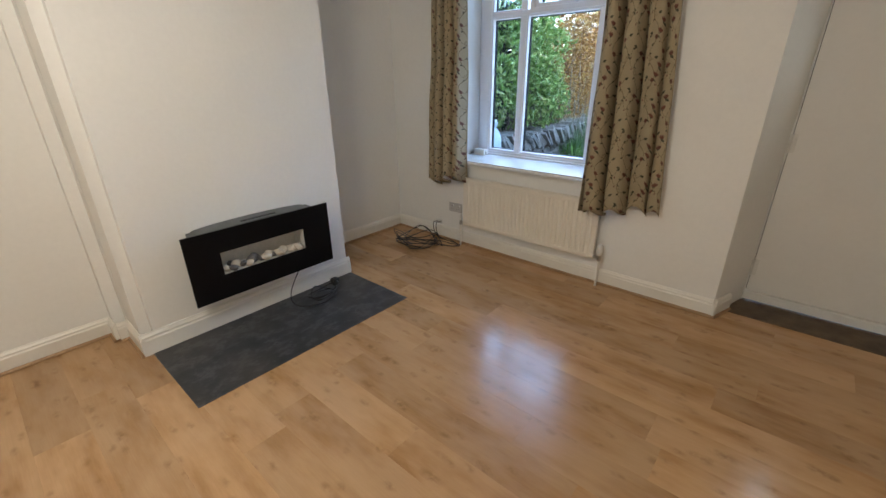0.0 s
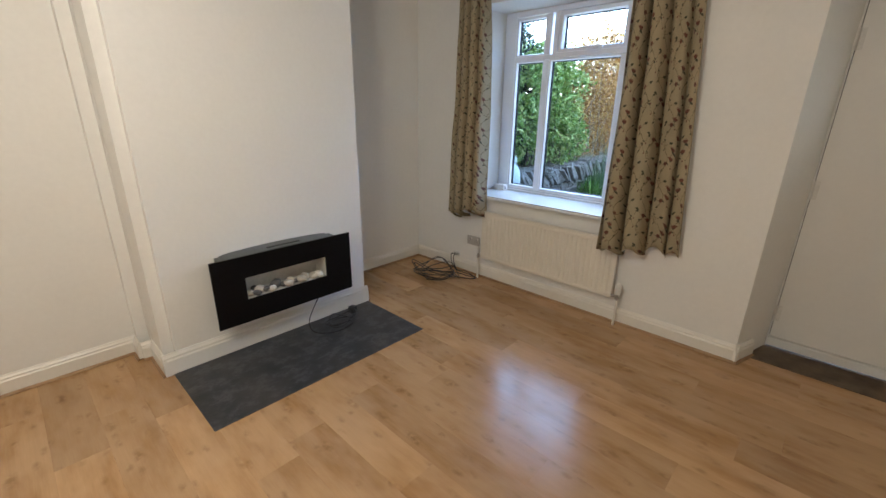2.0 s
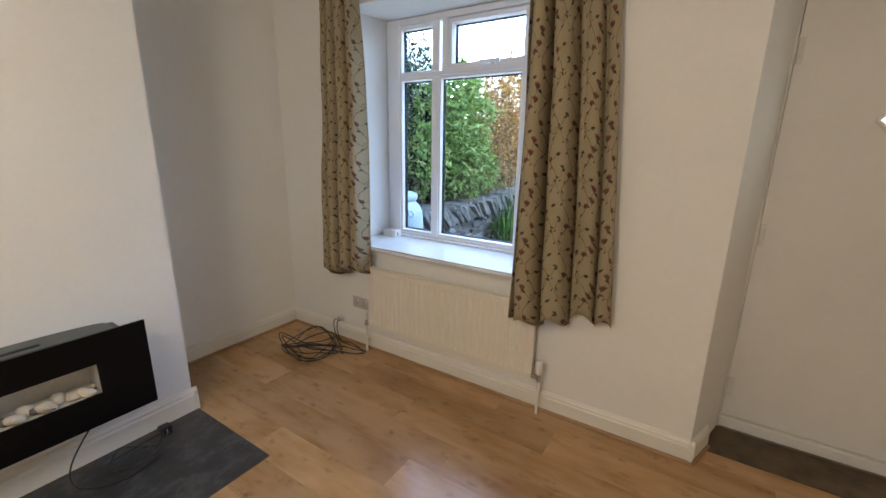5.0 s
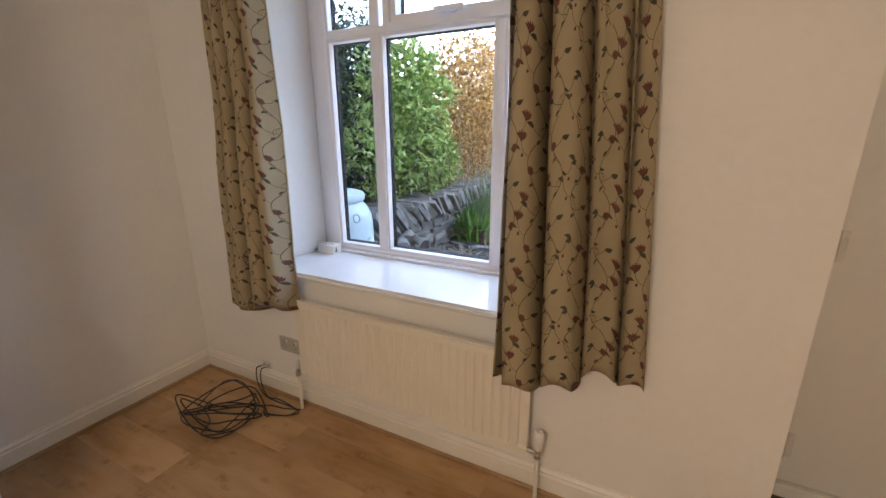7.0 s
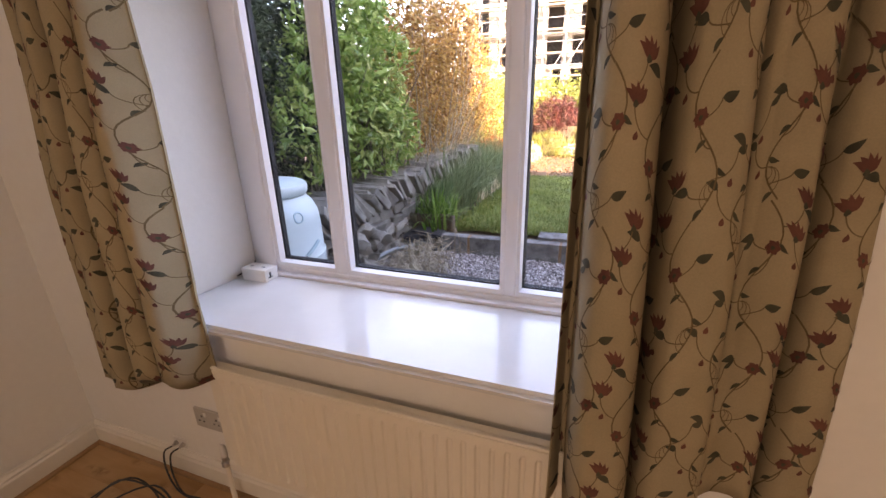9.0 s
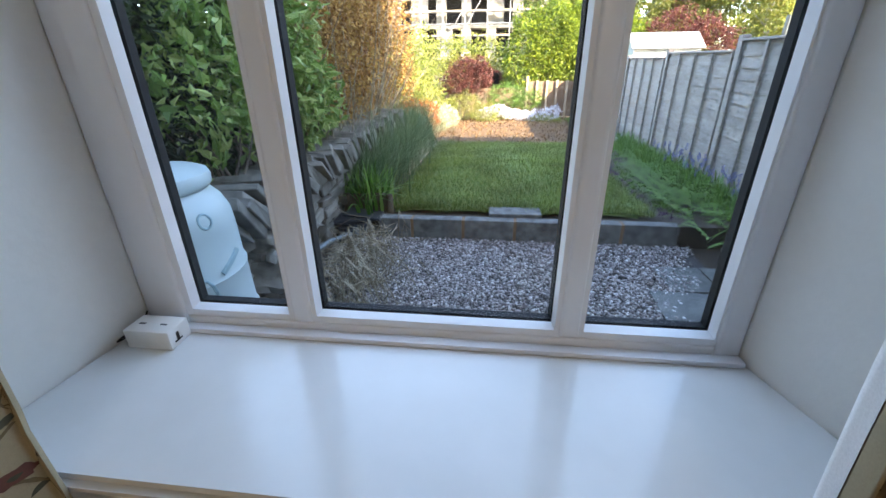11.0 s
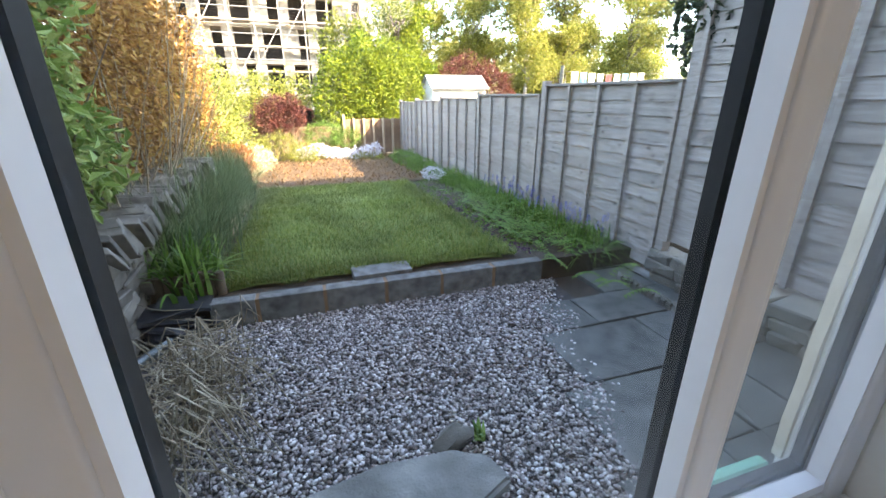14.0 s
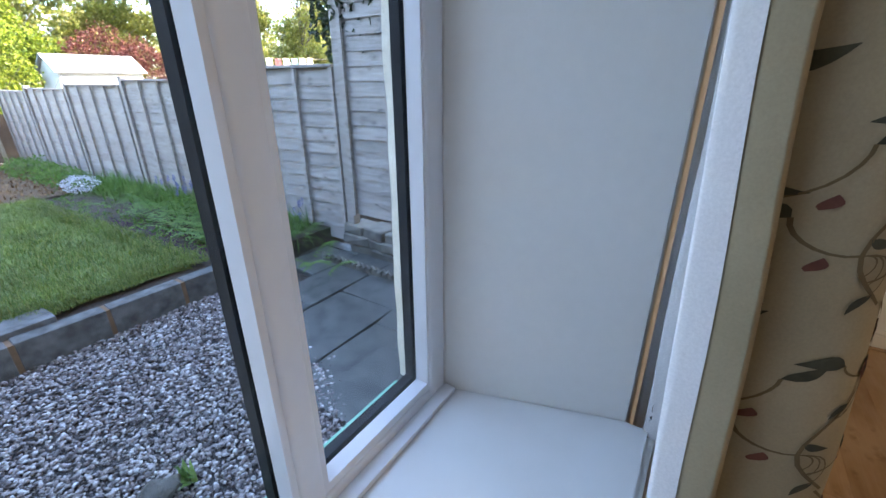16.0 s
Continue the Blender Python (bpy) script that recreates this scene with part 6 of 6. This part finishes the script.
def tree(label, base, h, clumps, dens, size, material, bark, r0=0.09):
    t = thing("tree", label, "tree", base)
    bm = bmesh.new()
    sweep(bm, [(0, 0, 0), (0.05, 0.02, h * 0.3), (-0.04, 0.05, h * 0.6), (0.05, 0, h)], r0, 10, taper=[1, 0.8, 0.55, 0.15])
    for c in clumps:
        z = max(0.25 * h, min(c[2] * 0.7, h * 0.9))
        sweep(bm, [(0, 0, z), (c[0] * 0.5, c[1] * 0.5, (z + c[2]) / 2 + 0.1), (c[0], c[1], c[2])], r0 * 0.4, 6, taper=[1, 0.6, 0.2])
    part("trunk", bm, bark, t, "", True)
    leaves("crown", clumps, dens, size, material, t, 0.6, 0.6)
    return t


random.seed(31)
for k, (x, y, h, mt, bk) in enumerate(((3.2, 25, 6.5, L_CONIFER, M_BARK), (5.6, 30, 9, L_TREE, M_BIRCH), (8.5, 29, 9.5, L_TREE, M_BIRCH), (11.5, 27, 9, L_TREE, M_BIRCH), (14.5, 28, 9, L_TREE, M_BARK), (18, 26, 8.5, L_TREE, M_BARK), (21.5, 22, 8, L_YELLOW, M_BARK), (7.0, 36, 11, L_TREE, M_BIRCH), (24, 17, 8, L_TREE, M_BARK))):
    cl = []
    for j in range(30):
        a = random.uniform(0, 6.3)
        rr = random.uniform(0.2, 2.1)
        cl.append((rr * math.cos(a), rr * math.sin(a), h * random.uniform(0.28, 1.0), random.uniform(0.5, 0.95), random.uniform(0.5, 0.95), random.uniform(0.4, 0.8)))
    tree("tall garden tree with thin fresh spring foliage", (x, y, -0.25), h, cl, 115, 0.15, mt, bk, 0.12)

# a belt of woodland closes the view behind the trees
wl = []
for k in range(60):
    wl.append((random.uniform(0, 34), random.uniform(34, 44) - 0.35 * k * 0.3, random.uniform(0.5, 6.5), random.uniform(1.3, 2.2), random.uniform(0.8, 1.4), random.uniform(0.9, 1.7)))
wood = thing("woodland", "belt of fresh green and gold woodland in the distance", "woodland", (14, 38, -0.3), kind="stuff")
bm = bmesh.new()
for c in wl[:30]:
    sweep(bm, [(c[0] - 14, c[1] - 38, 0), (c[0] - 13.9, c[1] - 38, c[2] + 1.5)], 0.12, 6, taper=[1, 0.4])
part("trunks", bm, M_BIRCH, wood)["kind"] = "stuff"
leaves("crowns", [(c[0] - 14, c[1] - 38, *c[2:]) for c in wl], 38, 0.26, L_TREE, wood, 0.7, 0.6)["kind"] = "stuff"

# ---------- ivy on the near end of the fence ----------
ivy = thing("ivy", "dark ivy hanging over the fence top", "ivy", (1.05, 5.62, 1.55))
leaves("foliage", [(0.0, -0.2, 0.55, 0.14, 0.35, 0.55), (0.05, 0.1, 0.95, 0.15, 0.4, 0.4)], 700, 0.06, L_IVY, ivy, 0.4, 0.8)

# ---------- shed, washing, car ----------
shed = thing("garden_shed", "pale painted garden shed with a grey felt roof", "shed", (5.2, 22.3, -0.2))
part("body", cuboid(-1.25, 1.25, -0.8, 0.8, 0, 2.0), M_SHED, shed)
for k in range(11):
    part("board", cuboid(-1.262, 1.262, -0.815, -0.801, 0.02 + 0.18 * k, 0.185 + 0.18 * k), M_SHED, shed)
bm = bmesh.new()
for sg in (-1, 1):
    q = [bm.verts.new(p) for p in ((-1.38, 0, 2.52), (1.38, 0, 2.52), (1.38, sg * 0.98, 1.93), (-1.38, sg * 0.98, 1.93), (-1.38, 0, 2.48), (1.38, 0, 2.48), (1.38, sg * 0.96, 1.89), (-1.38, sg * 0.96, 1.89))]
    for f in ((0, 1, 2, 3), (7, 6, 5, 4), (0, 3, 7, 4), (1, 5, 6, 2), (3, 2, 6, 7)):
        bm.faces.new([q[i] for i in f])
part("roof", bm, M_SHEDROOF, shed)
bm = bmesh.new()
for sg in (-1, 1):
    q = [bm.verts.new((sg * 1.25, y, z)) for y, z in ((-0.8, 2.0), (0.8, 2.0), (0, 2.46))]
    bm.faces.new(q)
part("gable", bm, M_SHED, shed)
part("door", cuboid(-0.4, 0.3, -0.835, -0.816, 0.05, 1.75), M_SHED, shed)
line = thing("washing_line", "washing line with pegged clothes beyond the fence", "washing line", (3.0, 9.3, -0.1))
part("line", sweep(bmesh.new(), [(-0.6, 0, 1.92), (0.5, 0, 1.87), (2.2, 0, 1.95)], 0.004, 5), M_CABLE, line)
for x in (-0.6, 2.2):
    part("post", sweep(bmesh.new(), [(x, 0, 0), (x, 0, 2.0)], 0.03, 8), M_FIREBODY, line)
for k in range(9):
    x = -0.35 + k * 0.17
    z = 1.885 + 0.03 * abs(k - 4) / 4
    g = thing("garment", "small item of washing pegged on the line", "clothing", (3.0 + x, 9.3, -0.1 + z), "washing")
    bm = bmesh.new()
    rowsv = []
    hgt = random.uniform(0.16, 0.3)
    for j in range(6):
        rowsv.append([bm.verts.new((-0.065 + 0.13 * i / 6, 0.018 * math.sin(i * 1.9 + k) * j / 5, -hgt * j / 5)) for i in range(7)])
    for a, b in zip(rowsv, rowsv[1:]):
        for i in range(6):
            bm.faces.new((a[i], a[i + 1], b[i + 1], b[i]))
    part("cloth", bm, (M_LINEN_A, M_LINEN_B, M_LINEN_A, M_LINEN_A, M_LINEN_C)[k % 5], g, "", True)
car = thing("car", "small dark red car parked beyond the hedge", "car", (-1.75, 18.1, -0.3))
bm = bmesh.new()
prof = [(-1.9, 0.25), (1.9, 0.25), (1.95, 0.7), (1.3, 0.85), (0.75, 1.35), (-1.0, 1.4), (-1.75, 0.95), (-1.95, 0.75)]
lo = [bm.verts.new((x * 0.55, -0.75, z)) for x, z in prof]
hi = [bm.verts.new((x * 0.55, 0.75, z)) for x, z in prof]
bm.faces.new(lo)
bm.faces.new(hi[::-1])
for k in range(8):
    bm.faces.new((lo[k], hi[k], hi[(k + 1) % 8], lo[(k + 1) % 8]))
bmesh.ops.bevel(bm, geom=list(bm.edges), offset=0.06, segments=2, affect="EDGES")
part("body", bm, M_CARRED, car, "", True)
part("window", cuboid(-0.5, 0.36, -0.757, -0.752, 0.92, 1.30), M_BLACKGLASS, car, "dark side window")
for x in (-0.62, 0.62):
    m = lathe(bmesh.new(), [(0.28, -0.08), (0.30, -0.05), (0.30, 0.05), (0.28, 0.08)], (0, 0, 0), 20)
    m.transform(pose(x, -0.70, 0.30, 90, 0, 0))
    part("wheel", m, M_TYRE, car, "", True)

# ---------- unfinished building in scaffolding ----------
bl = thing("apartment_building", "unfinished pale concrete apartment block wrapped in scaffolding", "building", (-3, 47, 0))
BX0, BX1 = -11.5, 8.5
for f in range(5):
    z = 1.2 + f * 2.9
    part("floor_slab", cuboid(BX0, BX1, -0.3, 9, z, z + 0.32), M_CONCRETE, bl)
    for k in range(9):
        x = BX0 + k * (BX1 - BX0 - 0.9) / 8
        part("pillar", cuboid(x, x + 0.9, -0.2, 0.5, z + 0.321, z + 2.9), M_CONCRETE, bl)
    # dark backing sheet, shade put into colour behind the openings
    part("shade_backing", cuboid(BX0 + 0.1, BX1 - 0.1, 2.6, 2.9, z + 0.321, z + 2.9), M_DARKROOM, bl)
    for k in range(8):
        if (k + f) % 3 == 0:
            x = BX0 + k * (BX1 - BX0 - 0.9) / 8
            part("infill_wall", cuboid(x + 0.901, x + 1.55, 0.0, 0.3, z + 0.321, z + 2.9), M_CONCRETE, bl)
part("lower_wall", cuboid(BX0, BX1, -0.2, 0.4, -0.5, 1.2), M_CONCRETE, bl)
for k in range(11):
    x = BX0 - 0.3 + k * 2.05
    for y in (-1.5, -0.6):
        part("scaffold_upright", sweep(bmesh.new(), [(x, y, -0.3), (x, y, 15.2)], 0.04, 5), M_SCAFF, bl)
for f in range(7):
    z = 1.4 + f * 2.0
    for y in (-1.5, -0.6):
        for dz in ((0.0, 1.0) if y < -1 else (0.0,)):
            part("scaffold_ledger", sweep(bmesh.new(), [(BX0 - 0.6, y, z + dz), (BX1 + 0.8, y, z + dz)], 0.035, 5), M_SCAFF, bl)
    part("scaffold_deck", cuboid(BX0 - 0.5, BX1 + 0.6, -1.45, -0.65, z + 0.06, z + 0.12), M_BOARD, bl)
for k in range(8):
    x = BX0 + k * 2.4
    part("scaffold_brace", sweep(bmesh.new(), [(x, -1.55, 1.4 + 2 * (k % 3)), (x + 2.5, -1.55, 5.4 + 2 * (k % 3))], 0.045, 5), M_SCAFF, bl)

# ---------- floorboards ----------
floor = thing("floor", "oak effect laminate floor in long staggered planks", "floor", (0, 0, 0), kind="structure")
bm = cuboid(-3.4, XR + 0.2, YB - 0.1, 3.3, -0.06, -0.008)
part("subfloor", bm, M_BEAD, floor)
random.seed(17)
PW = 0.193
y, row = YB, 0
while y < 3.012:
    y1 = min(y + PW, 3.012)
    x = (XL - 0.0) - random.uniform(0.05, 1.1)
    while x < XR:
        x1 = x + 1.285
        a, b = max(x, XL), min(x1, XR)
        if y > 2.86:
            a, b = max(a, -0.21), min(b, 0.88)
        if b - a > 0.03:
            part("plank", cuboid(a + 0.0001, b - 0.0001, y + 0.0001, y1 - 0.0001, -0.008, 0.0, bevel=0.0002), M_FLOOR, floor)
        x = x1
    y, row = y1, row + 1
